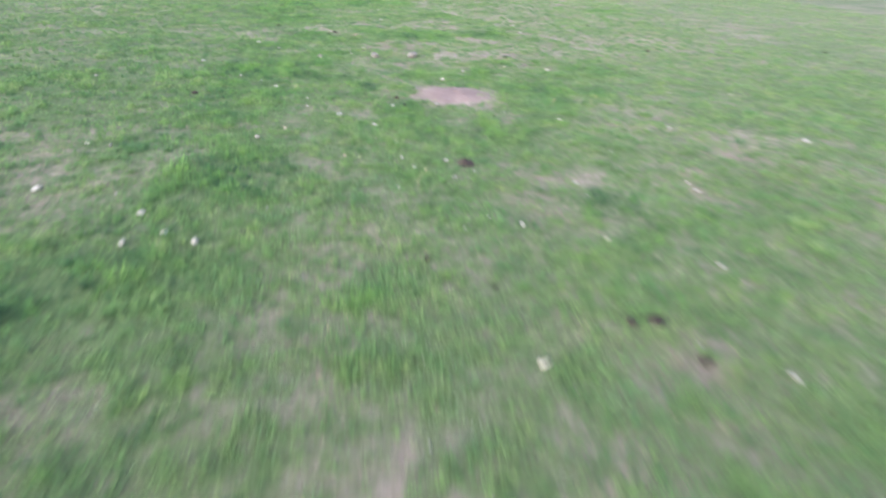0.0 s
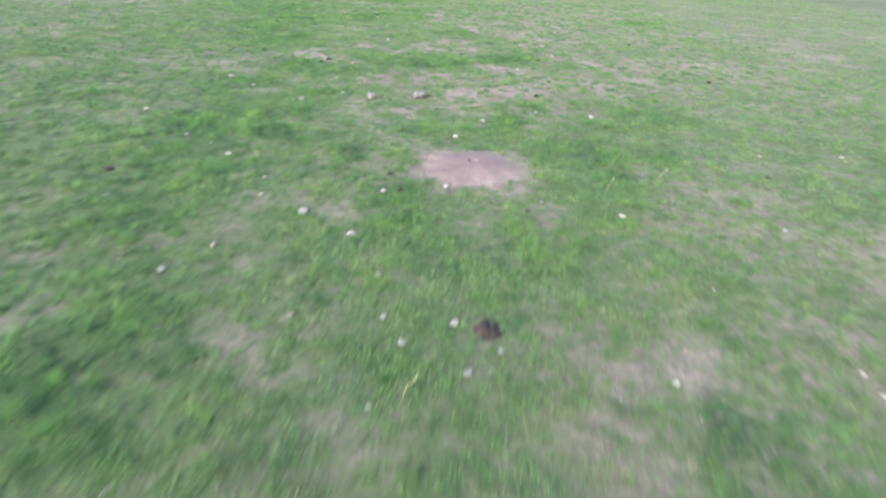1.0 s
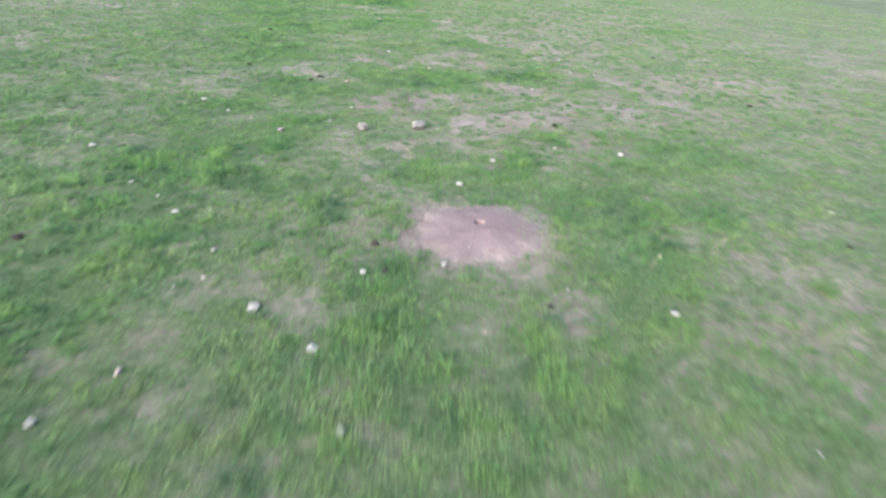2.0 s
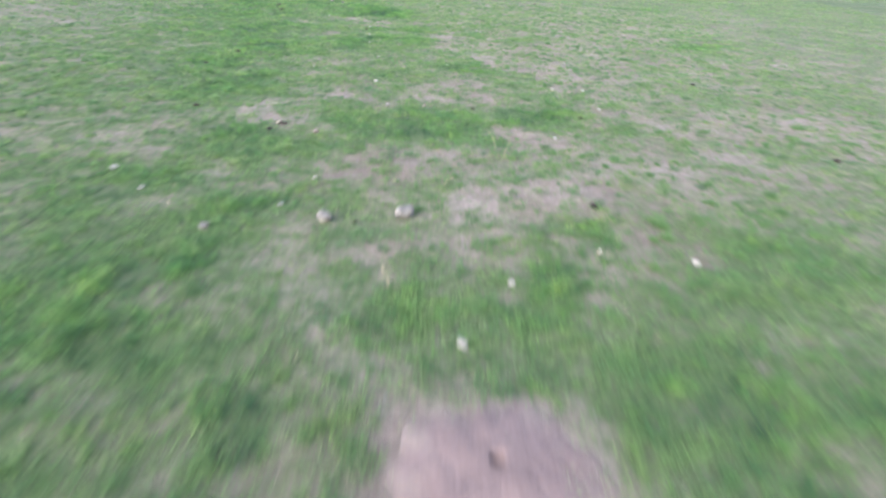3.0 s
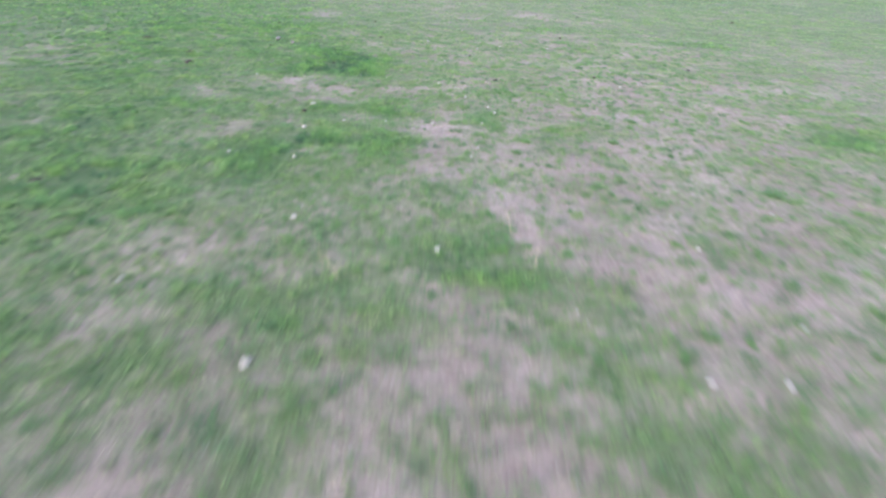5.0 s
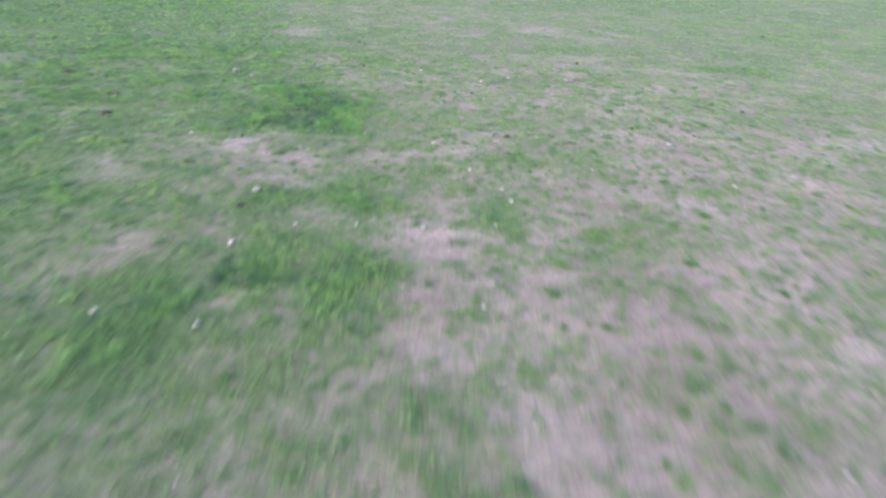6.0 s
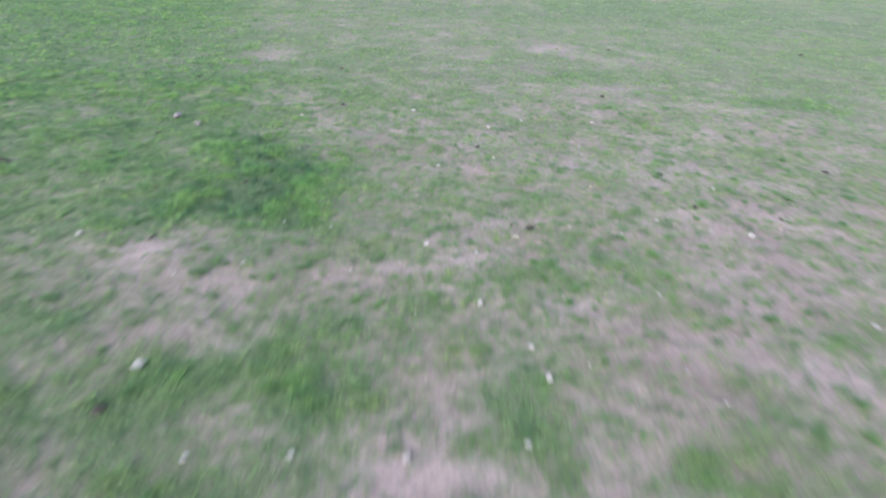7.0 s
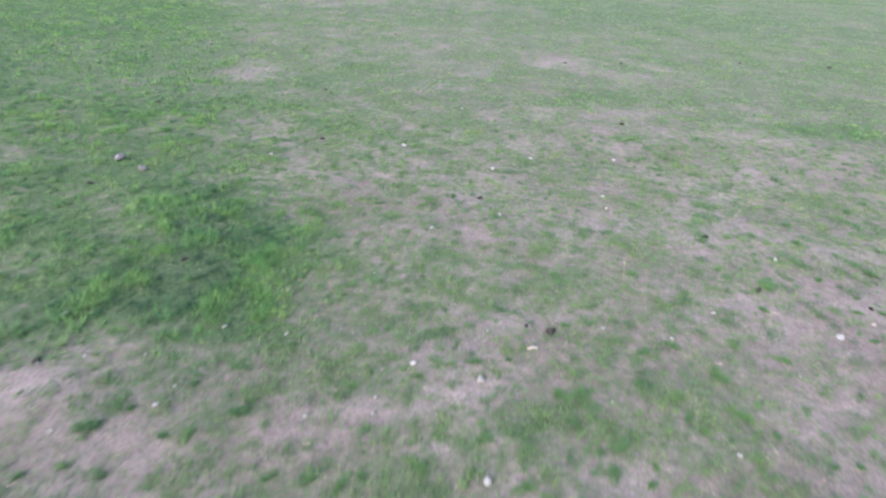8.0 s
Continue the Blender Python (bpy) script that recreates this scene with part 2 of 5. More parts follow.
sparse(-1.56, 18.80, 0.68, 0.27)
sparse(1.14, 8.91, 0.43, 0.42)
lush(1.14, 11.23, 0.40, 0.44)
lush(-2.69, 20.39, 0.38, 0.46)
sparse(1.50, 18.23, 0.47, 0.37)
sparse(2.44, 14.96, 0.46, 0.37)
lush(-2.07, 7.09, 0.33, 0.52)
sparse(1.05, 14.45, 0.45, 0.37)
lush(0.82, 4.87, 0.46, 0.35)
thin(2.70, 9.86, 0.43, 0.37)
sparse(3.17, 20.51, 0.52, 0.30)
lush(1.15, 11.30, 0.41, 0.37)
lush(-2.92, 15.12, 0.40, 0.37)
lush(-1.60, 2.19, 0.32, 0.46)
fair(-0.93, 25.00, 0.59, 0.24)
lush(2.56, 8.11, 0.48, 0.30)
sparse(2.28, 18.18, 0.36, 0.39)
fair(0.71, 24.23, 0.45, 0.30)
thin(-0.02, 9.58, 0.37, 0.37)
fair(2.07, 2.11, 0.29, 0.47)
thin(-0.14, 18.73, 0.31, 0.44)
lush(-2.79, 13.04, 0.29, 0.47)
sparse(0.21, 16.71, 0.37, 0.36)
thin(1.58, 25.89, 0.46, 0.29)
fair(-2.75, 10.82, 0.43, 0.31)
thin(-2.20, 24.16, 0.35, 0.39)
lush(-1.84, 6.42, 0.19, 0.68)
bare(1.12, 14.79, 0.40, 0.33)
sparse(0.51, 13.00, 0.30, 0.45)
fair(-2.15, 13.36, 0.42, 0.31)
worn(2.56, 4.98, 0.33, 0.39)
lush(-0.61, 17.91, 0.30, 0.43)
thin(3.39, 16.54, 0.37, 0.34)
turf(3.45, 10.55, 0.35, 0.36)
sparse(2.65, 13.27, 0.36, 0.34)
deep(-2.24, 21.78, 0.37, 0.32)
turf(4.18, 22.46, 0.43, 0.28)
sparse(-1.33, 10.52, 0.41, 0.29)
sparse(2.32, 20.02, 0.48, 0.25)
lush(-3.06, 21.01, 0.25, 0.47)
sparse(0.24, 8.30, 0.35, 0.34)
deep(-1.49, 21.20, 0.34, 0.34)
lush(5.42, 25.42, 0.39, 0.30)
bare(2.04, 14.00, 0.37, 0.32)
lush(-1.43, 16.00, 0.36, 0.32)
sparse(2.22, 18.68, 0.38, 0.30)
fair(2.96, 7.33, 0.31, 0.37)
fair(3.31, 6.82, 0.41, 0.27)
sparse(0.07, 17.73, 0.23, 0.50)
sparse(1.38, 10.15, 0.35, 0.32)
thin(-0.65, 21.93, 0.40, 0.28)
lush(-2.40, 14.88, 0.29, 0.38)
sparse(2.11, 9.39, 0.38, 0.29)
sparse(-1.55, 14.00, 0.29, 0.37)
lush(0.04, 7.37, 0.38, 0.28)
sparse(0.39, 18.82, 0.48, 0.22)
sparse(1.58, 8.53, 0.35, 0.30)
thin(1.89, 15.28, 0.36, 0.29)
lush(0.25, 10.78, 0.32, 0.33)
sparse(-1.50, 18.70, 0.38, 0.27)
deep(-1.33, 6.87, 0.31, 0.33)
lush(0.59, 17.47, 0.27, 0.37)
thin(0.78, 25.85, 0.45, 0.21)
sparse(0.42, 7.96, 0.33, 0.29)
thin(-1.33, 11.75, 0.33, 0.29)
sparse(-0.98, 12.45, 0.23, 0.41)
sparse(1.70, 12.77, 0.34, 0.28)
bare(2.22, 13.68, 0.34, 0.28)
lush(-1.12, 20.02, 0.24, 0.39)
deep(-0.95, 3.34, 0.34, 0.27)
lush(0.44, 13.64, 0.29, 0.32)
bare(0.23, 16.98, 0.36, 0.25)
sparse(-1.00, 18.85, 0.32, 0.28)
lush(1.51, 6.78, 0.31, 0.29)
sparse(2.70, 14.07, 0.28, 0.31)
lush(-1.46, 9.49, 0.23, 0.37)
deep(-1.74, 10.02, 0.27, 0.31)
sparse(-0.85, 18.73, 0.33, 0.25)
lush(-1.25, 3.70, 0.26, 0.32)
sparse(0.08, 12.57, 0.25, 0.33)
sparse(0.99, 10.41, 0.27, 0.29)
thin(-0.35, 9.72, 0.23, 0.36)
fair(-1.59, 14.70, 0.38, 0.21)
sparse(-1.45, 18.51, 0.40, 0.20)
turf(-0.70, 17.95, 0.30, 0.26)
lush(1.62, 12.14, 0.29, 0.26)
lush(-1.94, 25.24, 0.40, 0.19)
sparse(-1.63, 12.84, 0.31, 0.25)
sparse(2.97, 12.67, 0.26, 0.30)
worn(1.14, 3.68, 0.33, 0.23)
turf(0.30, 14.43, 0.38, 0.20)
thin(-0.03, 19.60, 0.45, 0.17)
sparse(0.95, 9.25, 0.35, 0.21)
worn(-0.87, 15.46, 0.34, 0.22)
sparse(-0.02, 17.70, 0.27, 0.27)
sparse(-1.51, 10.78, 0.37, 0.20)
lush(-1.97, 8.90, 0.26, 0.28)
turf(2.16, 11.25, 0.25, 0.29)
lush(0.97, 7.81, 0.32, 0.22)
deep(-1.36, 3.73, 0.22, 0.33)
lush(-1.07, 8.55, 0.34, 0.21)
thin(2.31, 12.51, 0.32, 0.22)
thin(3.27, 15.06, 0.24, 0.30)
sparse(0.80, 21.15, 0.39, 0.18)
worn(1.17, 3.15, 0.26, 0.27)
sparse(3.28, 8.68, 0.27, 0.26)
lush(-0.49, 16.11, 0.26, 0.27)
thin(-0.65, 9.51, 0.31, 0.22)
deep(-1.55, 1.99, 0.23, 0.30)
fair(-1.70, 14.26, 0.35, 0.20)
lush(-1.28, 17.71, 0.28, 0.24)
sparse(2.43, 16.82, 0.26, 0.26)
sparse(0.62, 19.24, 0.42, 0.16)
sparse(1.60, 13.73, 0.25, 0.27)
lush(1.60, 6.12, 0.22, 0.31)
sparse(1.18, 14.04, 0.22, 0.30)
worn(-1.22, 14.03, 0.27, 0.24)
worn(-2.28, 5.23, 0.26, 0.25)
sparse(0.45, 12.31, 0.22, 0.29)
lush(-1.42, 16.25, 0.34, 0.18)
turf(1.23, 12.39, 0.28, 0.22)
thin(-1.00, 18.18, 0.29, 0.21)
thin(2.05, 17.61, 0.31, 0.20)
sparse(0.49, 8.66, 0.24, 0.26)
worn(-2.49, 18.00, 0.31, 0.20)
sparse(1.51, 20.93, 0.24, 0.25)
lush(1.56, 3.23, 0.25, 0.24)
sparse(-0.23, 19.05, 0.35, 0.17)
sparse(-0.57, 19.56, 0.27, 0.22)
lush(-2.11, 20.36, 0.23, 0.26)
lush(-0.45, 10.43, 0.32, 0.19)
bare(0.82, 8.75, 0.21, 0.27)
sparse(-1.82, 18.08, 0.30, 0.19)
lush(-0.34, 16.13, 0.26, 0.22)
lush(3.32, 5.73, 0.18, 0.32)
lush(0.30, 14.01, 0.31, 0.19)
lush(1.45, 6.51, 0.29, 0.19)
lush(-1.75, 7.28, 0.24, 0.24)
sparse(2.05, 8.87, 0.25, 0.22)
sparse(-1.74, 19.12, 0.37, 0.15)
lush(-0.42, 16.51, 0.23, 0.24)
thin(2.15, 21.65, 0.27, 0.20)
sparse(1.47, 18.59, 0.20, 0.28)
sparse(2.73, 20.22, 0.26, 0.21)
deep(-0.57, 6.54, 0.28, 0.19)
sparse(1.56, 20.41, 0.26, 0.21)
fair(-0.15, 6.59, 0.14, 0.38)
turf(1.70, 12.16, 0.29, 0.18)
deep(-0.94, 3.75, 0.22, 0.24)
lush(-1.24, 6.01, 0.25, 0.20)
thin(0.58, 21.63, 0.32, 0.16)
worn(0.80, 5.41, 0.31, 0.17)
deep(1.07, 11.12, 0.19, 0.28)
thin(-1.19, 11.85, 0.23, 0.22)
worn(2.28, 6.09, 0.20, 0.25)
worn(-0.86, 5.53, 0.31, 0.16)
thin(2.66, 11.90, 0.18, 0.28)
sparse(0.08, 19.51, 0.28, 0.18)
lush(1.08, 11.54, 0.21, 0.23)
sparse(-0.74, 13.80, 0.17, 0.27)
lush(1.02, 4.95, 0.31, 0.15)
lush(-1.23, 9.91, 0.27, 0.18)
sparse(0.72, 14.92, 0.17, 0.27)
fair(-1.82, 12.49, 0.26, 0.18)
fair(1.63, 1.34, 0.17, 0.27)
lush(0.40, 13.61, 0.22, 0.21)
lush(0.36, 10.99, 0.19, 0.25)
turf(1.82, 7.48, 0.25, 0.18)
sparse(3.48, 20.07, 0.26, 0.17)
lush(2.07, 6.81, 0.21, 0.21)
lush(1.58, 17.24, 0.15, 0.30)
thin(-2.46, 19.12, 0.24, 0.18)
thin(0.20, 15.61, 0.19, 0.23)
turf(1.65, 8.62, 0.23, 0.19)
fair(-2.66, 17.80, 0.18, 0.23)
sparse(1.10, 8.39, 0.21, 0.20)
worn(1.02, 5.36, 0.23, 0.18)
lush(2.19, 11.20, 0.20, 0.21)
sparse(-0.03, 16.27, 0.27, 0.16)
thin(1.95, 17.90, 0.26, 0.16)
sparse(2.08, 11.53, 0.19, 0.22)
worn(-2.02, 17.73, 0.14, 0.29)
sparse(0.81, 12.66, 0.16, 0.26)
thin(2.17, 8.67, 0.23, 0.18)
lush(-1.24, 3.88, 0.23, 0.18)
thin(-0.62, 8.24, 0.14, 0.29)
lush(0.82, 7.44, 0.24, 0.16)
fair(-1.33, 17.15, 0.25, 0.16)
lush(-1.42, 16.43, 0.22, 0.18)
sparse(2.25, 16.30, 0.18, 0.22)
turf(-2.08, 17.08, 0.24, 0.16)
lush(2.24, 8.25, 0.14, 0.28)
worn(0.74, 3.82, 0.22, 0.18)
bare(1.09, 8.89, 0.16, 0.24)
sparse(2.60, 4.64, 0.17, 0.23)
lush(-0.12, 5.26, 0.20, 0.19)
fair(2.37, 5.71, 0.22, 0.17)
turf(0.41, 17.66, 0.18, 0.21)
sparse(-1.03, 8.98, 0.26, 0.14)
bare(1.22, 16.16, 0.21, 0.18)
lush(1.55, 5.70, 0.19, 0.20)
thin(-1.59, 9.22, 0.19, 0.19)
lush(0.93, 7.84, 0.17, 0.22)
sparse(-1.70, 18.76, 0.18, 0.20)
thin(-0.12, 20.75, 0.22, 0.17)
sparse(2.75, 4.51, 0.21, 0.17)
sparse(1.01, 13.25, 0.18, 0.20)
thin(2.71, 17.82, 0.20, 0.18)
bare(0.02, 17.04, 0.25, 0.14)
lush(0.09, 3.61, 0.20, 0.18)
lush(-0.23, 10.75, 0.21, 0.17)
fair(-0.54, 5.19, 0.10, 0.34)
worn(0.82, 3.44, 0.23, 0.15)
sparse(-0.54, 9.51, 0.21, 0.16)
sparse(0.29, 16.84, 0.23, 0.15)
lush(-1.65, 16.33, 0.20, 0.18)
worn(-1.08, 1.24, 0.12, 0.28)
lush(0.55, 14.03, 0.21, 0.16)
sparse(1.49, 19.72, 0.22, 0.16)
sparse(0.87, 16.43, 0.21, 0.17)
lush(2.77, 24.46, 0.25, 0.14)
worn(1.35, 1.45, 0.17, 0.21)
sparse(2.69, 19.49, 0.18, 0.19)
deep(-1.48, 15.87, 0.23, 0.15)
thin(-0.61, 19.92, 0.15, 0.23)
lush(-1.32, 10.10, 0.24, 0.14)
sparse(-0.26, 18.85, 0.22, 0.15)
turf(-1.72, 17.85, 0.18, 0.19)
lush(-0.67, 6.51, 0.21, 0.16)
fair(-1.18, 13.66, 0.23, 0.15)
sparse(1.36, 17.54, 0.16, 0.21)
lush(0.06, 11.04, 0.15, 0.22)
worn(-0.98, 14.28, 0.14, 0.23)
worn(1.49, 3.70, 0.12, 0.27)
lush(-0.55, 17.79, 0.20, 0.16)
sparse(0.56, 8.26, 0.16, 0.20)
thin(-0.81, 11.66, 0.16, 0.19)
fair(1.98, 7.46, 0.21, 0.15)
turf(-1.98, 17.71, 0.19, 0.17)
fair(-2.12, 13.93, 0.17, 0.18)
fair(0.46, 2.00, 0.19, 0.16)
thin(1.75, 18.90, 0.21, 0.15)
fair(-0.21, 1.45, 0.20, 0.15)
worn(-0.73, 15.01, 0.17, 0.18)
turf(-2.27, 18.24, 0.23, 0.14)
thin(-0.18, 7.84, 0.17, 0.19)
thin(-0.68, 7.81, 0.16, 0.19)
worn(1.18, 1.57, 0.14, 0.22)
worn(-0.92, 5.20, 0.19, 0.16)
turf(0.02, 9.00, 0.16, 0.19)
lush(-2.14, 19.60, 0.26, 0.12)
lush(-0.62, 5.98, 0.18, 0.16)
fair(2.17, 4.05, 0.14, 0.21)
fair(-2.30, 17.45, 0.21, 0.14)
turf(-0.97, 17.31, 0.18, 0.17)
sparse(-1.10, 19.51, 0.26, 0.11)
sparse(1.49, 16.56, 0.16, 0.19)
deep(-1.15, 16.29, 0.18, 0.16)
deep(-1.12, 7.66, 0.16, 0.18)
sparse(2.17, 18.92, 0.18, 0.16)
fair(-0.45, 1.79, 0.18, 0.16)
lush(0.87, 7.79, 0.22, 0.13)
sparse(-1.85, 18.48, 0.17, 0.17)
fair(1.95, 1.71, 0.13, 0.23)
lush(-0.87, 3.37, 0.19, 0.15)
lush(-0.16, 7.28, 0.22, 0.13)
lush(0.31, 11.37, 0.21, 0.13)
turf(0.23, 20.69, 0.18, 0.16)
thin(1.76, 16.34, 0.15, 0.19)
turf(1.56, 12.87, 0.17, 0.17)
fair(-0.51, 5.43, 0.16, 0.18)
lush(-0.83, 10.77, 0.13, 0.21)
lush(-0.61, 10.81, 0.17, 0.16)
sparse(-0.00, 7.99, 0.12, 0.24)
lush(-0.81, 6.86, 0.19, 0.14)
thin(-0.15, 17.39, 0.15, 0.19)
turf(0.92, 19.13, 0.22, 0.13)
lush(-0.61, 13.03, 0.14, 0.19)
lush(-0.13, 11.33, 0.21, 0.13)
sparse(0.07, 19.99, 0.18, 0.15)
lush(-1.61, 16.05, 0.14, 0.19)
fair(0.75, 5.00, 0.17, 0.15)
sparse(-1.46, 11.49, 0.17, 0.16)
worn(0.79, 4.48, 0.18, 0.15)
bare(-1.39, 10.72, 0.14, 0.19)
lush(1.55, 3.29, 0.23, 0.12)
fair(-1.76, 17.11, 0.16, 0.16)
sparse(2.17, 19.96, 0.20, 0.13)
turf(2.27, 12.03, 0.18, 0.14)
deep(-1.31, 16.48, 0.22, 0.11)
sparse(2.18, 13.06, 0.14, 0.18)
worn(0.22, 1.41, 0.12, 0.21)
sparse(-0.54, 9.07, 0.13, 0.20)
sparse(-4.28, 22.61, 0.16, 0.16)
deep(-1.62, 2.07, 0.12, 0.21)
sparse(1.83, 13.18, 0.22, 0.11)
lush(-0.36, 16.00, 0.20, 0.13)
sparse(-1.63, 10.73, 0.18, 0.14)
lush(1.48, 5.32, 0.16, 0.15)
worn(1.20, 2.73, 0.08, 0.30)
turf(0.43, 20.26, 0.14, 0.17)
lush(1.48, 11.57, 0.15, 0.16)
lush(0.61, 13.57, 0.16, 0.16)
lush(1.50, 4.08, 0.17, 0.15)
thin(1.82, 17.19, 0.15, 0.16)
sparse(0.90, 3.36, 0.14, 0.17)
worn(2.92, 3.50, 0.13, 0.19)
worn(-0.89, 16.00, 0.18, 0.13)
sparse(1.77, 11.17, 0.14, 0.17)
worn(-0.08, 12.82, 0.15, 0.16)
deep(-1.19, 16.54, 0.17, 0.14)
sparse(1.58, 13.24, 0.21, 0.11)
lush(-1.16, 7.96, 0.16, 0.15)
lush(-1.40, 17.62, 0.15, 0.16)
sparse(1.93, 11.93, 0.17, 0.13)
turf(1.31, 10.99, 0.15, 0.15)
worn(0.93, 5.51, 0.17, 0.13)
turf(1.20, 13.09, 0.14, 0.16)
lush(-1.13, 16.70, 0.18, 0.13)
fair(-1.02, 13.28, 0.19, 0.12)
lush(-0.39, 11.27, 0.19, 0.12)
fair(-0.53, 1.28, 0.14, 0.16)
sparse(-0.94, 12.89, 0.12, 0.18)
sparse(-1.27, 18.64, 0.15, 0.15)
turf(2.84, 13.40, 0.17, 0.13)
fair(-0.94, 5.86, 0.20, 0.11)
worn(-1.06, 5.14, 0.13, 0.17)
fair(-1.54, 3.90, 0.09, 0.24)
turf(0.17, 19.73, 0.14, 0.15)
sparse(1.26, 8.02, 0.15, 0.14)
fair(-0.06, 1.19, 0.11, 0.19)
sparse(-1.13, 19.16, 0.15, 0.14)
turf(0.97, 20.68, 0.18, 0.12)
sparse(0.15, 13.09, 0.13, 0.16)
thin(-1.65, 11.38, 0.16, 0.13)
thin(-0.25, 19.70, 0.17, 0.12)
fair(-0.06, 3.30, 0.17, 0.12)
sparse(-0.17, 12.09, 0.10, 0.20)
lush(-0.08, 2.16, 0.13, 0.15)
sparse(-0.01, 16.58, 0.15, 0.13)
thin(-0.66, 19.34, 0.16, 0.13)
sparse(-1.33, 10.92, 0.17, 0.11)
lush(1.46, 3.38, 0.16, 0.12)
sparse(1.60, 7.98, 0.14, 0.15)
sparse(-1.55, 19.48, 0.19, 0.10)
thin(-1.60, 11.12, 0.15, 0.13)
thin(-0.91, 19.32, 0.16, 0.13)
thin(-0.14, 8.75, 0.12, 0.17)
sparse(0.73, 18.66, 0.22, 0.09)
worn(-0.32, 13.01, 0.13, 0.15)
fair(-0.72, 16.76, 0.15, 0.13)
turf(-1.74, 13.30, 0.19, 0.10)
turf(-1.85, 19.68, 0.17, 0.12)
sparse(0.58, 11.19, 0.08, 0.24)
sparse(0.42, 7.95, 0.12, 0.16)
sparse(0.18, 11.87, 0.16, 0.12)
worn(1.09, 5.35, 0.11, 0.18)
lush(-0.07, 10.59, 0.21, 0.09)
worn(0.93, 3.76, 0.17, 0.11)
sparse(-0.09, 13.75, 0.12, 0.16)
sparse(1.22, 16.67, 0.13, 0.15)
worn(0.56, 1.58, 0.09, 0.21)
worn(-0.99, 5.62, 0.16, 0.12)
worn(-2.03, 16.77, 0.18, 0.10)
turf(1.44, 19.12, 0.16, 0.12)
lush(-0.53, 16.26, 0.16, 0.11)
worn(-0.60, 1.11, 0.12, 0.15)
sparse(2.39, 17.13, 0.15, 0.12)
worn(2.20, 4.93, 0.11, 0.17)
thin(0.32, 8.32, 0.11, 0.17)
worn(2.01, 5.51, 0.09, 0.19)
sparse(1.56, 10.87, 0.12, 0.14)
fair(-1.38, 12.78, 0.16, 0.11)
lush(0.44, 9.12, 0.13, 0.13)
lush(1.30, 8.40, 0.13, 0.14)
sparse(-0.57, 18.76, 0.16, 0.11)
lush(1.42, 16.93, 0.17, 0.10)
turf(0.07, 8.47, 0.12, 0.14)
thin(0.36, 12.88, 0.13, 0.14)
sparse(0.80, 12.82, 0.11, 0.15)
fair(1.03, 4.39, 0.15, 0.11)
sparse(0.44, 13.15, 0.14, 0.12)
sparse(0.14, 8.22, 0.08, 0.22)
turf(1.16, 12.78, 0.12, 0.13)
sparse(0.03, 13.45, 0.09, 0.18)
sparse(-1.28, 11.61, 0.12, 0.14)
fair(-0.44, 3.16, 0.18, 0.09)
fair(-1.20, 1.71, 0.16, 0.10)
sparse(0.86, 19.56, 0.17, 0.09)
turf(-1.67, 16.68, 0.15, 0.11)
fair(0.41, 5.22, 0.12, 0.13)
thin(0.08, 12.61, 0.17, 0.09)
deep(0.24, 13.64, 0.09, 0.16)
sparse(0.00, 19.55, 0.17, 0.09)
sparse(0.86, 18.77, 0.17, 0.09)
lush(1.77, 5.40, 0.11, 0.13)
fair(-0.18, 3.72, 0.14, 0.11)
sparse(0.72, 8.12, 0.10, 0.15)
fair(0.41, 3.87, 0.15, 0.10)
worn(-0.69, 5.57, 0.10, 0.15)
fair(-0.98, 5.27, 0.12, 0.12)
worn(-0.43, 1.54, 0.15, 0.10)
thin(1.62, 19.36, 0.14, 0.11)
worn(-0.36, 3.48, 0.15, 0.09)
thin(2.04, 16.56, 0.14, 0.10)
sparse(1.78, 12.79, 0.13, 0.11)
sparse(-1.59, 19.79, 0.14, 0.10)
lush(1.00, 12.83, 0.10, 0.14)
thin(0.03, 7.61, 0.15, 0.09)
thin(-0.12, 20.24, 0.12, 0.11)
turf(0.75, 18.99, 0.15, 0.09)
deep(-1.24, 3.46, 0.10, 0.14)
turf(0.90, 13.11, 0.08, 0.16)
worn(-0.31, 12.73, 0.14, 0.09)
fair(0.98, 1.21, 0.10, 0.13)
thin(-1.99, 19.24, 0.15, 0.09)
sparse(0.31, 19.52, 0.14, 0.10)
fair(0.74, 5.66, 0.15, 0.09)
turf(0.25, 18.96, 0.15, 0.09)
worn(-0.99, 16.95, 0.13, 0.10)
worn(-1.99, 16.56, 0.08, 0.15)
sparse(-0.33, 18.63, 0.13, 0.10)
turf(1.76, 10.71, 0.14, 0.09)
turf(0.78, 13.39, 0.09, 0.14)
fair(-0.24, 5.12, 0.14, 0.09)
sparse(-0.22, 19.48, 0.13, 0.10)
worn(0.37, 1.75, 0.14, 0.09)
thin(-1.21, 11.07, 0.12, 0.10)
turf(1.80, 7.81, 0.09, 0.13)
lush(-2.35, 18.39, 0.13, 0.10)
turf(0.84, 13.87, 0.10, 0.12)
worn(-1.68, 13.85, 0.09, 0.13)
sparse(1.89, 8.07, 0.08, 0.16)
sparse(-0.98, 10.61, 0.10, 0.12)
sparse(0.77, 10.73, 0.09, 0.13)
worn(1.35, 1.71, 0.10, 0.12)
sparse(0.91, 10.65, 0.14, 0.09)
sparse(0.97, 18.64, 0.14, 0.09)
fair(-0.13, 5.77, 0.13, 0.09)
lush(1.28, 1.10, 0.13, 0.09)
deep(-0.01, 5.60, 0.12, 0.10)
fair(1.74, 4.01, 0.08, 0.15)
worn(1.27, 3.78, 0.07, 0.16)
worn(0.94, 5.25, 0.12, 0.09)
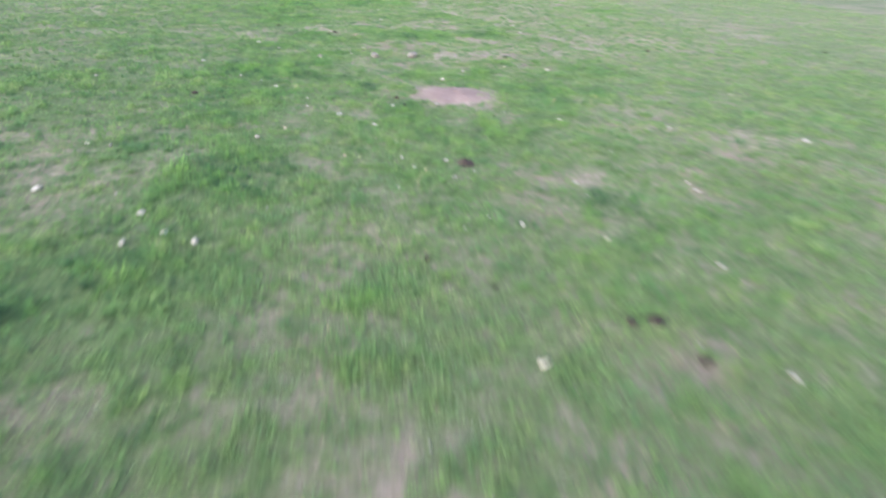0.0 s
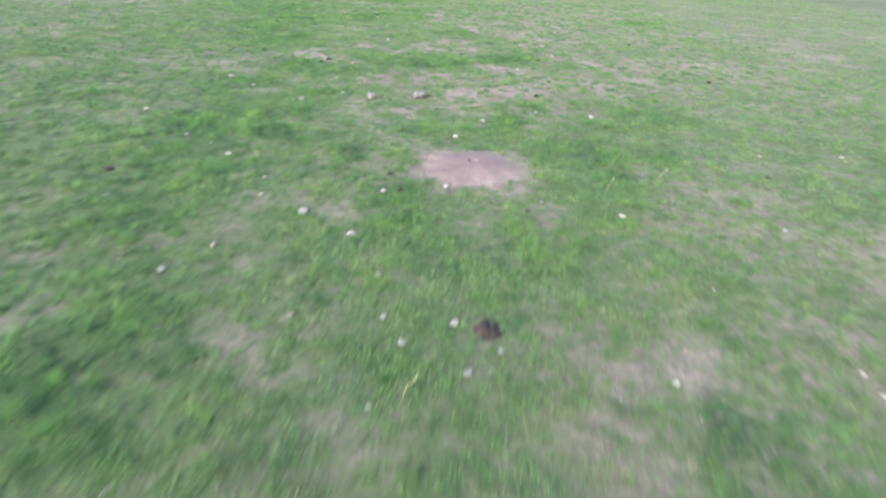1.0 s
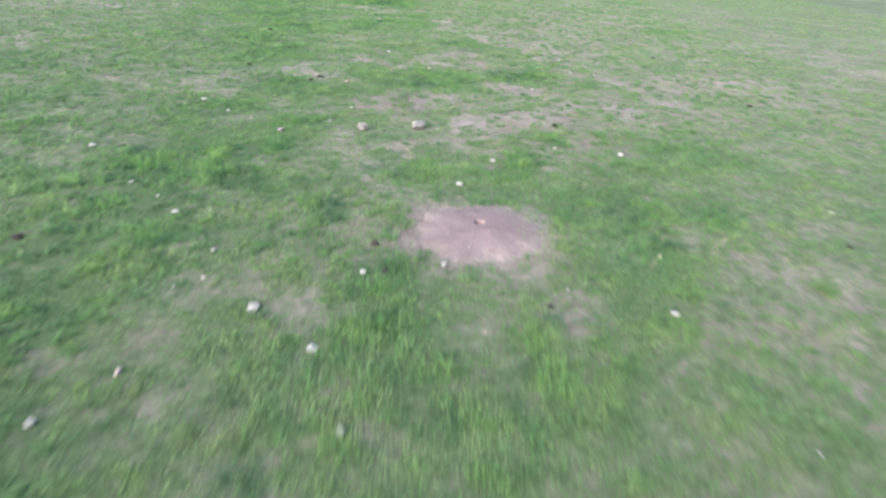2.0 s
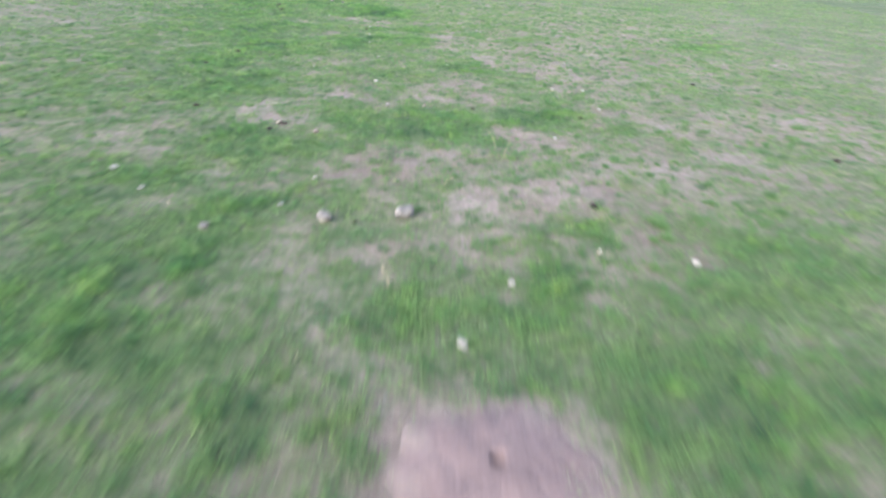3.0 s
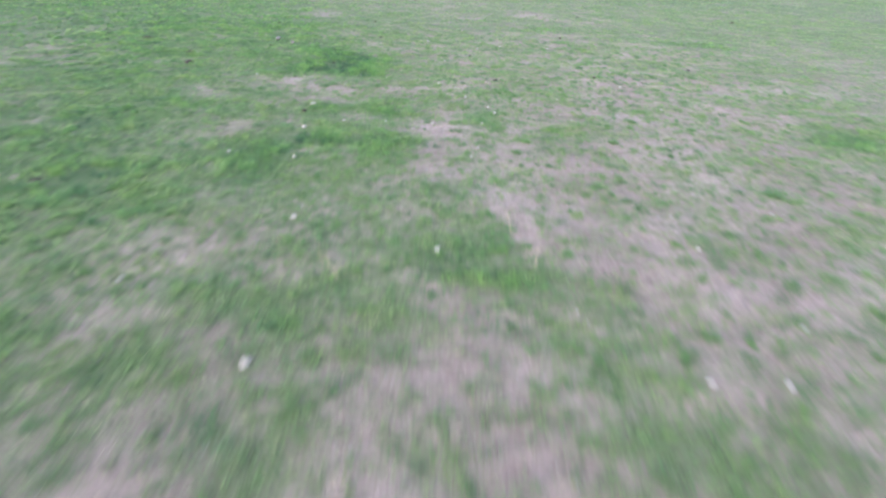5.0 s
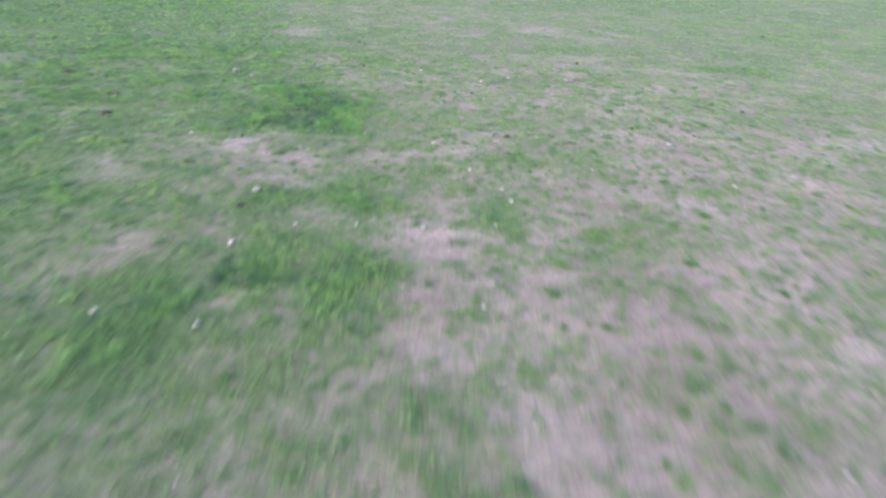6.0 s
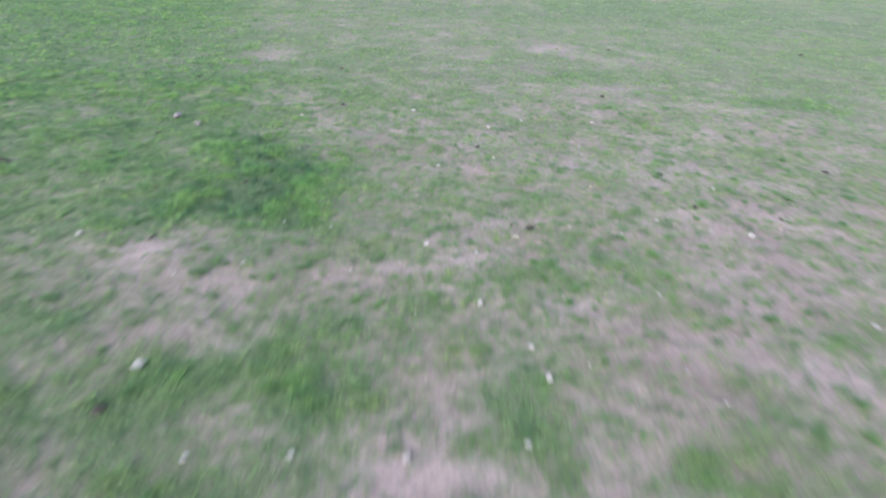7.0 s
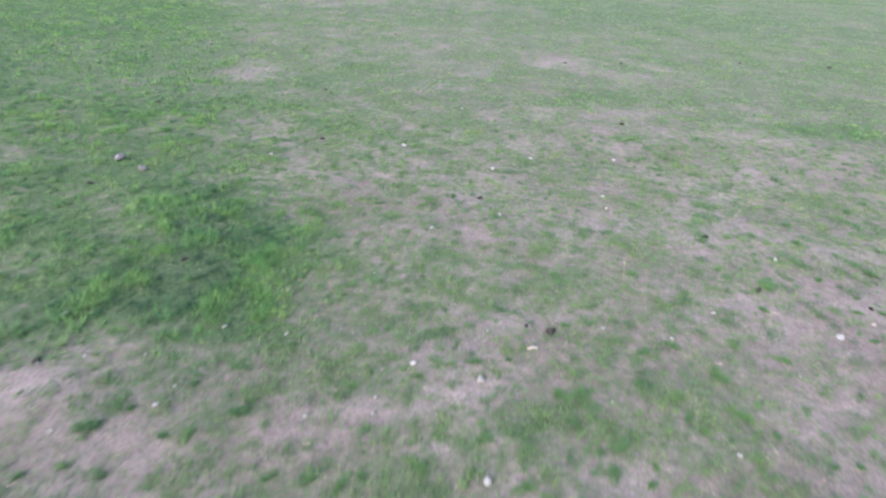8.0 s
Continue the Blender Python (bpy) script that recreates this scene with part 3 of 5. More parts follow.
sparse(1.14, 11.97, 0.10, 0.11)
sparse(0.01, 13.46, 0.12, 0.10)
worn(-0.83, 16.20, 0.10, 0.11)
sparse(0.82, 16.17, 0.11, 0.11)
fair(-0.14, 16.21, 0.11, 0.11)
worn(-1.27, 13.04, 0.13, 0.09)
turf(0.41, 15.98, 0.13, 0.09)
worn(-1.20, 16.14, 0.10, 0.11)
thin(-0.97, 18.56, 0.12, 0.09)
fair(-1.30, 16.81, 0.12, 0.09)
turf(1.14, 19.01, 0.12, 0.09)
sparse(1.07, 13.67, 0.10, 0.11)
turf(0.55, 19.06, 0.12, 0.09)
sparse(0.50, 11.79, 0.10, 0.11)
lush(1.06, 11.74, 0.10, 0.11)
fair(-1.40, 12.60, 0.11, 0.10)
worn(-0.98, 15.87, 0.12, 0.09)
thin(0.14, 13.29, 0.11, 0.09)
turf(-0.77, 18.97, 0.11, 0.09)
fair(-0.42, 12.64, 0.11, 0.09)
turf(0.11, 15.99, 0.11, 0.09)
turf(1.39, 10.86, 0.07, 0.14)
sparse(-1.94, 19.06, 0.11, 0.09)
worn(-1.26, 1.41, 0.08, 0.13)
sparse(-0.54, 11.21, 0.08, 0.13)
worn(-0.65, 12.56, 0.11, 0.09)
turf(0.40, 9.12, 0.11, 0.09)
turf(0.09, 18.69, 0.11, 0.09)
fair(-0.29, 1.09, 0.09, 0.11)
worn(1.08, 3.42, 0.11, 0.09)
fair(0.36, 5.60, 0.09, 0.10)
turf(-0.45, 13.11, 0.11, 0.09)
thin(0.57, 13.08, 0.08, 0.12)
worn(-1.02, 5.44, 0.10, 0.09)
turf(-0.88, 13.53, 0.09, 0.11)
worn(0.82, 5.24, 0.10, 0.09)
lush(-0.27, 3.14, 0.10, 0.09)
lush(0.63, 14.17, 0.07, 0.13)
worn(0.64, 1.34, 0.07, 0.13)
lush(-1.66, 11.65, 0.10, 0.09)
turf(-0.53, 16.05, 0.10, 0.09)
thin(0.37, 16.21, 0.08, 0.11)
lush(1.06, 19.23, 0.10, 0.09)
worn(0.07, 1.21, 0.07, 0.12)
worn(-1.55, 12.91, 0.10, 0.09)
sparse(0.12, 19.25, 0.09, 0.09)
sparse(-1.77, 13.72, 0.09, 0.09)
sparse(0.13, 16.19, 0.08, 0.11)
fair(0.24, 1.12, 0.07, 0.11)
thin(1.58, 7.74, 0.09, 0.09)
sparse(-0.55, 10.98, 0.07, 0.11)
sparse(-0.38, 19.04, 0.09, 0.09)
sparse(1.24, 7.69, 0.09, 0.09)
lush(-2.01, 13.55, 0.09, 0.09)
worn(-1.63, 13.51, 0.09, 0.09)
worn(-0.70, 6.32, 0.09, 0.09)
worn(0.65, 3.45, 0.09, 0.09)
sparse(-0.10, 18.71, 0.08, 0.09)
sparse(1.11, 3.21, 0.08, 0.09)
lush(0.27, 1.04, 0.08, 0.09)
fair(-0.65, 12.77, 0.07, 0.10)
sparse(0.65, 10.84, 0.07, 0.10)
sparse(0.63, 7.90, 0.07, 0.10)
deep(-0.16, 16.57, 0.07, 0.09)
worn(-0.66, 3.15, 0.07, 0.09)
sparse(0.69, 7.68, 0.07, 0.09)
turf(-1.25, 12.76, 0.07, 0.09)
worn(-0.26, 17.07, 0.07, 0.09)


def sample(field, beyond, x, y):
    i = np.clip(((x - X0) / CELL).astype(int), 0, NX - 1)
    j = np.clip(((y - Y0) / CELL).astype(int), 0, NY - 1)
    inside = (x > X0) & (x < X0 + CELL * NX) & (y > Y0) & (y < Y0 + CELL * NY)
    return np.where(inside, field[i, j], beyond(x, y))


def lushness(x, y):
    return np.clip(sample(LUSH, broad_lushness, x, y) + 0.16 * value_noise(x, y, 0.8, 8) + 0.10 * value_noise(x, y, 0.25, 18), 0, 1)


MOUND = (0.505, 6.25, 0.41, 0.45)  # centre and radii of the soil mound


def cover(x, y):
    """0 bare soil, 1 closed turf."""
    c = sample(COVER, broad_cover, x, y) + 0.08 * value_noise(x, y, 1.3, 9) + 0.12 * value_noise(x, y, 0.42, 10) + 0.12 * value_noise(x, y, 0.19, 19)
    # crumbs of soil thrown out round the mound
    ring = np.hypot((x - MOUND[0]) / MOUND[2], (y - MOUND[1]) / MOUND[3])
    c = c - 0.62 * np.exp(-np.clip(ring / 1.25, 0, 9) ** 4)
    # far off, streaks of thinner sward
    return c + 0.10 * value_noise(x * 0.6, y, 4.5, 11) * np.clip((y - 14) / 20, 0, 1)


# ---- the ground: one sheet to the horizon ----
def spaced(lo, hi, step, far, growth=1.16):
    inner = np.arange(lo, hi + step / 2, step)
    out, d, p = [], step, 0.0
    while p < far:
        d *= growth
        p += d
        out.append(p)
    out = np.array(out)
    return np.concatenate([lo - out[::-1], inner, inner[-1] + out])


def mesh_from_arrays(name, verts, faces_by_size, material_slot, attributes=(), smooth=False):
    """faces_by_size: {corner count: array of faces}."""
    me = bpy.data.meshes.new(name)
    me.vertices.add(len(verts))
    me.vertices.foreach_set("co", np.ascontiguousarray(verts, np.float32).ravel())
    loops = np.concatenate([f.ravel() for f in faces_by_size.values()]).astype(np.int32)
    sizes = np.concatenate([np.full(len(f), k) for k, f in faces_by_size.items()])
    me.loops.add(len(loops))
    me.loops.foreach_set("vertex_index", loops)
    me.polygons.add(len(sizes))
    me.polygons.foreach_set("loop_start", np.concatenate([[0], np.cumsum(sizes)[:-1]]).astype(np.int32))
    me.polygons.foreach_set("use_smooth", np.full(len(sizes), smooth))
    for key, values in attributes:
        me.attributes.new(key, "FLOAT", "POINT").data.foreach_set("value", np.ascontiguousarray(values, np.float32))
    me.materials.append(material_slot)
    me.update(calc_edges=True)
    return me


def build_ground():
    xs, ys = spaced(-5.0, 5.6, 0.085, 1600, 1.08), spaced(-1.5, 24.5, 0.085, 1600, 1.055)
    gx, gy = np.meshgrid(xs, ys, indexing="ij")
    x, y = gx.ravel(), gy.ravel()
    n, k = len(xs), len(ys)
    i = (np.arange(n - 1)[:, None] * k + np.arange(k - 1)[None]).ravel()
    quads = np.stack([i, i + k, i + k + 1, i + 1], 1)
    ring = np.hypot((x - MOUND[0]) / MOUND[2], (y - MOUND[1]) / MOUND[3])
    z = land(x, y) - 0.3 * np.clip((0.55 - ring) / 0.15, 0, 1)  # the mound fills this hollow
    me = mesh_from_arrays("ground", np.stack([x, y, z], 1), {4: quads}, GROUND, [("cover", cover(x, y))], True)
    tagged(new("ground", me), "grazed pasture ground of pinkish dry soil under patchy turf", "ground", kind="structure")


build_ground()


# ---- grass ----
def blades(x, y, h, width, rank, rng, root=None, tint=None):
    """Arrays of one pointed grass blade at each place."""
    n = len(x)
    a, lean = rng.uniform(0, 2 * np.pi, n), rng.uniform(0.25, 1.25, n)
    face = a + np.pi / 2 + rng.normal(0, 0.5, n)
    z = (land(x, y) - 0.004) if root is None else root
    wx, wy = np.cos(face) * width / 2, np.sin(face) * width / 2
    tip = np.stack([x + np.cos(a) * h * np.sin(lean), y + np.sin(a) * h * np.sin(lean), z + h * np.cos(lean)], 1)
    left, right = np.stack([x - wx, y - wy, z], 1), np.stack([x + wx, y + wy, z], 1)
    verts = np.stack([left, right, tip], 1).reshape(-1, 3)
    tint = np.repeat(rng.uniform(0, 1, n) if tint is None else tint, 3)
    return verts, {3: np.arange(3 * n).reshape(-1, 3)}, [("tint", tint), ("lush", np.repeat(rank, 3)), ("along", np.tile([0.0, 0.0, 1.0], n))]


CLEAR = []  # where a stone or dung presses the grass flat


def sow(name, label, x0, x1, y0, y1, per_m2, height, width, seed, hole=None, bunch=24, scale=1.0):
    rng = np.random.RandomState(seed)
    m = 0.9
    n = int((x1 - x0 + 2 * m) * (y1 - y0 + 2 * m) * per_m2 / bunch)
    x, y = rng.uniform(x0 - m, x1 + m, n), rng.uniform(y0 - m, y1 + m, n)
    # the zones mingle at their edges
    jx, jy = x + rng.uniform(-m, m, n), y + rng.uniform(-m, m, n)
    keep = (jx > x0) & (jx < x1) & (jy > y0) & (jy < y1)
    if hole:
        keep &= ~((jx > hole[0]) & (jx < hole[1]) & (jy > hole[2]) & (jy < hole[3]))
    x, y = x[keep], y[keep]
    # tufts stand where the cover is thick enough
    lump = 0.26 * value_noise(x, y, 0.14, 13) + 0.30 * value_noise(x, y, 0.075, 20)
    c = cover(x, y) + lump
    chance = np.clip((c - 0.24) / 0.46, 0.03, 1.0) ** 1.15
    ring = np.sqrt(((x - MOUND[0]) / MOUND[2]) ** 2 + ((y - MOUND[1]) / MOUND[3]) ** 2) + 0.45 * value_noise(x, y, 0.16, 12)
    loose = rng.uniform(0, 1, len(x)) < 0.34
    chance = np.where(loose, np.maximum(chance, 0.42), chance)
    keep = rng.uniform(0, 1, len(x)) < chance * np.clip((ring - 0.42) / 0.9, 0.04, 1)
    x, y, c, loose, rank = x[keep], y[keep], c[keep], loose[keep], lushness(x[keep], y[keep])
    n, sparse_here = len(x), np.clip((0.6 - c) / 0.25, 0, 1)
    spread = np.where(loose, rng.uniform(0.05, 0.12, n), rng.uniform(0.012, 0.040, n) * (1 + 0.5 * rank)) * scale
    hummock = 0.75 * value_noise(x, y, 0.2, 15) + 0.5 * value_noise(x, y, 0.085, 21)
    vigour = rng.uniform(0.55, 1.25, n) * np.where(loose, 0.9 + 0.1 * sparse_here, 1.0) * (1 + (0.35 + 0.75 * rank) * hummock)
    shade, rich = rng.uniform(0, 1, n) ** 1.2, np.clip(rank * 1.05 + np.where(loose, 0.05, 0.26 - 0.1 * sparse_here), 0, 1)
    size = np.maximum(1, np.round(bunch * rng.uniform(0.5, 1.5, n) * (0.75 + 0.5 * np.clip(c, 0, 1)))).astype(int)
    own = np.repeat(np.arange(n), size)
    k = len(own)
    r, a = np.abs(rng.normal(0, 1, k)), rng.uniform(0, 2 * np.pi, k)
    bx, by = x[own] + r * spread[own] * np.cos(a), y[own] + r * spread[own] * np.sin(a)
    free = np.ones(k, bool)
    for cx, cy, cr in CLEAR:
        free &= (bx - cx) ** 2 + (by - cy) ** 2 > cr * cr
    own, r, bx, by = own[free], r[free], bx[free], by[free]
    k = len(own)
    h = height * vigour[own] * (0.52 + 0.25 * np.clip(c[own], 0, 1) + 0.55 * rank[own]) * rng.uniform(0.6, 1.3, k) * np.exp(-0.12 * r * r)
    w = width * rng.uniform(0.7, 1.3, k) * (1 - 0.25 * sparse_here[own] * loose[own])
    # hummock term paints relief shading into the tint: light tops, dark dips
    # last term, growing with y, puts the far field's hazy brightness into the tint
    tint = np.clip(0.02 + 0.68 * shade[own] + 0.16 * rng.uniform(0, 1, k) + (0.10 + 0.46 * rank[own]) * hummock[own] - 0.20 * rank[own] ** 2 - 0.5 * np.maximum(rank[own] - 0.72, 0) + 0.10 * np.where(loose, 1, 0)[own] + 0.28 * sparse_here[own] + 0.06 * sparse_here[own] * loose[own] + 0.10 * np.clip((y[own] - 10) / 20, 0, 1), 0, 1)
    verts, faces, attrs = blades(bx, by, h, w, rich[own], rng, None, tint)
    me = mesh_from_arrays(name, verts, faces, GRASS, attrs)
    tagged(new(name, me), label, "grass", kind="stuff")


# ---- things on the ground ----
def lumpy(name, size, flat, seed, material_slot, detail=2, rough=0.28, angular=0.0):
    """A rounded, uneven lump about 1 across, resting on its underside."""
    rng = random.Random(seed)
    bm = bmesh.new()
    bmesh.ops.create_icosphere(bm, subdivisions=detail, radius=0.5)
    off = Vector((rng.uniform(0, 50), rng.uniform(0, 50), rng.uniform(0, 50)))
    cuts = [(Vector((rng.gauss(0, 1), rng.gauss(0, 1), rng.gauss(0, 1))).normalized(), rng.uniform(0.30, 0.42)) for _ in range(7)]
    for v in bm.verts:
        p = v.co.copy()
        p *= 1 + rough * noise.noise(p * 2.2 + off) + rough * 0.5 * noise.noise(p * 5.5 + off)
        for nrm, d in cuts:
            if angular and p.dot(nrm) > d:
                p -= nrm * (p.dot(nrm) - d) * angular
        v.co = Vector((p.x * size[0], p.y * size[1], p.z * flat))
    low = min(v.co.z for v in bm.verts)
    for v in bm.verts:
        v.co.z -= low
    me = bpy.data.meshes.new(name)
    bm.to_mesh(me)
    bm.free()
    me.materials.append(material_slot)
    me.polygons.foreach_set("use_smooth", [angular < 0.5] * len(me.polygons))
    return me


def chip(name, seed, material_slot):
    """A broken stone about 1 long, with flat faces and blunt edges, resting on its underside."""
    rng = random.Random(seed)
    wide, tall = rng.uniform(0.65, 0.98), rng.uniform(0.36, 0.62)
    bm = bmesh.new()
    for _ in range(15):
        way = Vector((rng.gauss(0, 1), rng.gauss(0, 1), rng.gauss(0, 1))).normalized() * rng.uniform(0.42, 0.5)
        bm.verts.new((way.x, way.y * wide, way.z * tall))
    bmesh.ops.convex_hull(bm, input=bm.verts)
    bmesh.ops.delete(bm, geom=[v for v in bm.verts if not v.link_faces], context="VERTS")
    bmesh.ops.bevel(bm, geom=list(bm.edges), offset=0.025, segments=1, affect="EDGES", clamp_overlap=True)
    low = min(v.co.z for v in bm.verts)
    bmesh.ops.translate(bm, verts=bm.verts, vec=(0, 0, -low))
    me = bpy.data.meshes.new(name)
    bm.to_mesh(me)
    bm.free()
    me.materials.append(material_slot)
    return me


def heap(name, seed, material_slot):
    """Dried dung about 1 across, slumped into a low lumpy heap with a ragged rim."""
    rng = random.Random(seed)
    lumps = []
    for k in range(11):
        size = rng.uniform(0.17, 0.25) if k < 4 else rng.uniform(0.07, 0.14)
        a, reach = rng.uniform(0, 2 * math.pi), rng.uniform(0.0, 0.2) if k < 4 else rng.uniform(0.2, 0.4)
        lumps.append((reach * math.cos(a), 0.8 * reach * math.sin(a), size, rng.uniform(0.55, 0.95)))
    off = Vector((rng.uniform(0, 50), rng.uniform(0, 50), 0))
    rings, spokes = 16, 34
    bm = bmesh.new()

    def top(x, y):
        z = -0.05
        for cx, cy, size, tall in lumps:
            d = math.hypot(x - cx, y - cy) * (1 + 0.3 * noise.noise(Vector((x * 6, y * 6, size * 40)) + off)) / size
            z = max(z, tall * size * (1 - d * d) if d < 1.2 else -0.05)
        return z + 0.03 * noise.noise(Vector((x * 13, y * 13, 3)) + off)

    grid = [[bm.verts.new((0.58 * r / rings * math.cos(2 * math.pi * s / spokes), 0.58 * r / rings * math.sin(2 * math.pi * s / spokes), 0)) for s in range(spokes)] for r in range(1, rings + 1)]
    middle = bm.verts.new((0, 0, 0))
    for v in bm.verts:
        v.co.z = top(v.co.x, v.co.y)
    for s in range(spokes):
        t = (s + 1) % spokes
        bm.faces.new((middle, grid[0][s], grid[0][t]))
        for r in range(rings - 1):
            bm.faces.new((grid[r][s], grid[r + 1][s], grid[r + 1][t], grid[r][t]))
    me = bpy.data.meshes.new(name)
    bm.to_mesh(me)
    bm.free()
    me.materials.append(material_slot)
    me.polygons.foreach_set("use_smooth", [True] * len(me.polygons))
    return me


def clump(name, seed, count=260):
    """A grass tuft about 1 across and rooted at its middle."""
    rng = np.random.RandomState(seed)
    lobe = rng.randint(0, 4, count)
    lobe_x, lobe_y = rng.uniform(-0.24, 0.24, 4)[lobe], rng.uniform(-0.24, 0.24, 4)[lobe]
    bx, by = lobe_x + 0.11 * rng.normal(0, 1, count), lobe_y + 0.11 * rng.normal(0, 1, count)
    r = np.minimum(np.hypot(bx, by), 0.6)
    stretch = rng.uniform(0.65, 1.4)
    h = rng.uniform(0.3, 0.55, count) * (1.1 - r)
    verts, faces, attrs = blades(bx * stretch, by / stretch, h, rng.uniform(0.022, 0.04, count), rng.uniform(0.4, 0.7, count), rng, np.full(count, -0.03), rng.uniform(0.05, 0.4) + rng.uniform(0, 0.25, count))
    return mesh_from_arrays(name, verts, faces, GRASS, attrs)


STONES = [chip("stone", 300 + k, PALE_STONE) for k in range(9)]
PINKS = [chip("stone", 340 + k, PINK_STONE) for k in range(4)]
ROCKS = [lumpy("rock", (1.0, 0.85), 0.75, 60 + k, GREY_STONE, 3, 0.3, 0.75) for k in range(3)]
HEAPS = [heap("dung", 80 + k, DUNG) for k in range(5)]
CLODS = [lumpy("dung", (1.0, 0.8), 0.5, 90 + s, DUNG, 2, 0.4) for s in range(3)]
CLUMPS = [clump("grass_tuft", 120 + s) for s in range(7)]
pick = random.Random(5)


def lay(name, me, x, y, size, sink, label, category, group, tall=1.0):
    ob = new(name, me)
    z = float(land(np.array([x]), np.array([y]))[0])
    ob.matrix_world = pose(x, y, z - sink, pick.uniform(-6, 6), pick.uniform(-6, 6), pick.uniform(0, 360)) @ Matrix.Diagonal((size, size, size * tall, 1))
    if category != "grass":
        CLEAR.append((x, y, (0.34 if category == "stone" else 0.5) * size))
    return tagged(ob, label, category, group)


def stone(x, y, size):
    size = max(size, 0.02)
    words = "pale limestone chip lying in the grass" if size < 0.05 else "pale flat limestone lump lying on the turf"
    lay("stone", pick.choice(STONES), x, y, size * (1.35 if size < 0.05 else 1.2), 0.05 * size, words, "stone", "pale stones scattered over the pasture")


def pink_stone(x, y, size):
    lay("stone", pick.choice(PINKS), x, y, size, 0.1 * size, "reddish pink flat stone lying in the grass", "stone", "reddish stones on the pasture")


def rock(x, y, size):
    lay("rock", pick.choice(ROCKS), x, y, 1.15 * size, 0.02 * size, "grey lumpy field stone half sunk in grass", "stone", "grey field stones")


def dung(x, y, size):
    if size > 0.075:
        lay("dung", pick.choice(HEAPS), x, y, size * 1.08, 0.0, "dried crumbled dark brown dung heap on the turf", "dung", "dried dung on the pasture", 1.0)
    else:
        lay("dung", pick.choice(CLODS), x, y, max(size, 0.03), 0.1 * size, "small dark dried dung clod in the grass", "dung", "dried dung on the pasture")


def tuft(x, y, size):
    size = min(max(size, 0.05), 0.2)
    words = "small green grass tuft rooted in bare soil" if size < 0.11 else "dense green grass tuft standing above grazed turf"
    lay("grass_tuft", pick.choice(CLUMPS), x, y, size * 1.12, 0.0, words, "grass", "grass tufts on the thin soil", pick.uniform(0.75, 1.05))


def tube(bm, points, radii, sides=5):
    rows = []
    for k, (p, r) in enumerate(zip(points, radii)):
        ahead = (points[min(k + 1, len(points) - 1)] - points[max(k - 1, 0)]).normalized()
        u = ahead.orthogonal().normalized()
        v = ahead.cross(u)
        rows.append([bm.verts.new(p + r * (math.cos(2 * math.pi * s / sides) * u + math.sin(2 * math.pi * s / sides) * v)) for s in range(sides)])
    for a, b in zip(rows, rows[1:]):
        for s in range(sides):
            bm.faces.new((a[s], a[(s + 1) % sides], b[(s + 1) % sides], b[s]))
    bm.faces.new(rows[0][::-1])
    bm.faces.new(rows[-1])


def part(name, bm, material_slot, parent, label=""):
    me = bpy.data.meshes.new(name)
    bm.to_mesh(me)
    bm.free()
    me.materials.append(material_slot)
    ob = new(name, me)
    ob.parent = parent
    return tagged(ob, label)


def stalk(x, y, length):
    """A dry seed stalk that leans out of the turf."""
    length = min(max(length, 0.10), 0.28)
    base = new("dry_grass_stalk")
    base.location = (x, y, float(land(np.array([x]), np.array([y]))[0]) - 0.01)
    a, lean = pick.uniform(0, 2 * math.pi), pick.uniform(0.25, 0.7)
    points = []
    for k in range(7):
        f = k / 6
        points.append(Vector((math.cos(a) * math.sin(lean * f) * f, math.sin(a) * math.sin(lean * f) * f, f * math.cos(lean * f))) * length)
    bm = bmesh.new()
    tube(bm, points, [0.0022 - 0.0012 * k / 6 for k in range(7)])
    part("stem", bm, STRAW, base)
    bm = bmesh.new()
    end, way = points[-1], (points[-1] - points[-2]).normalized()
    tube(bm, [end - way * 0.002, end + way * 0.008, end + way * 0.02, end + way * 0.03], [0.001, 0.0035, 0.003, 0.0006])
    part("seed_head", bm, STRAW, base, "thin dry seed head")
    tagged(base, "thin bleached dry grass stalk standing in the turf", "grass stalk", "dry seed stalks")


def stick(x, y, length):
    length = min(max(length, 0.07), 0.16)
    bm = bmesh.new()
    bend = pick.uniform(-0.1, 0.1)
    points = [Vector((length * (f - 0.5), bend * length * math.sin(f * math.pi), 0.008 + 0.003 * math.sin(5 * f))) for f in (0, 0.2, 0.4, 0.6, 0.8, 1.0)]
    tube(bm, points, [0.006, 0.0085, 0.008, 0.0085, 0.0075, 0.005], 8)
    me = bpy.data.meshes.new("stick")
    bm.to_mesh(me)
    bm.free()
    me.materials.append(WOOD)
    ob = new("stick", me)
    ob.matrix_world = pose(x, y, float(land(np.array([x]), np.array([y]))[0]), 0, 0, pick.uniform(20, 80))
    tagged(ob, "short bleached piece of wood lying on soil", "stick", "bleached sticks")


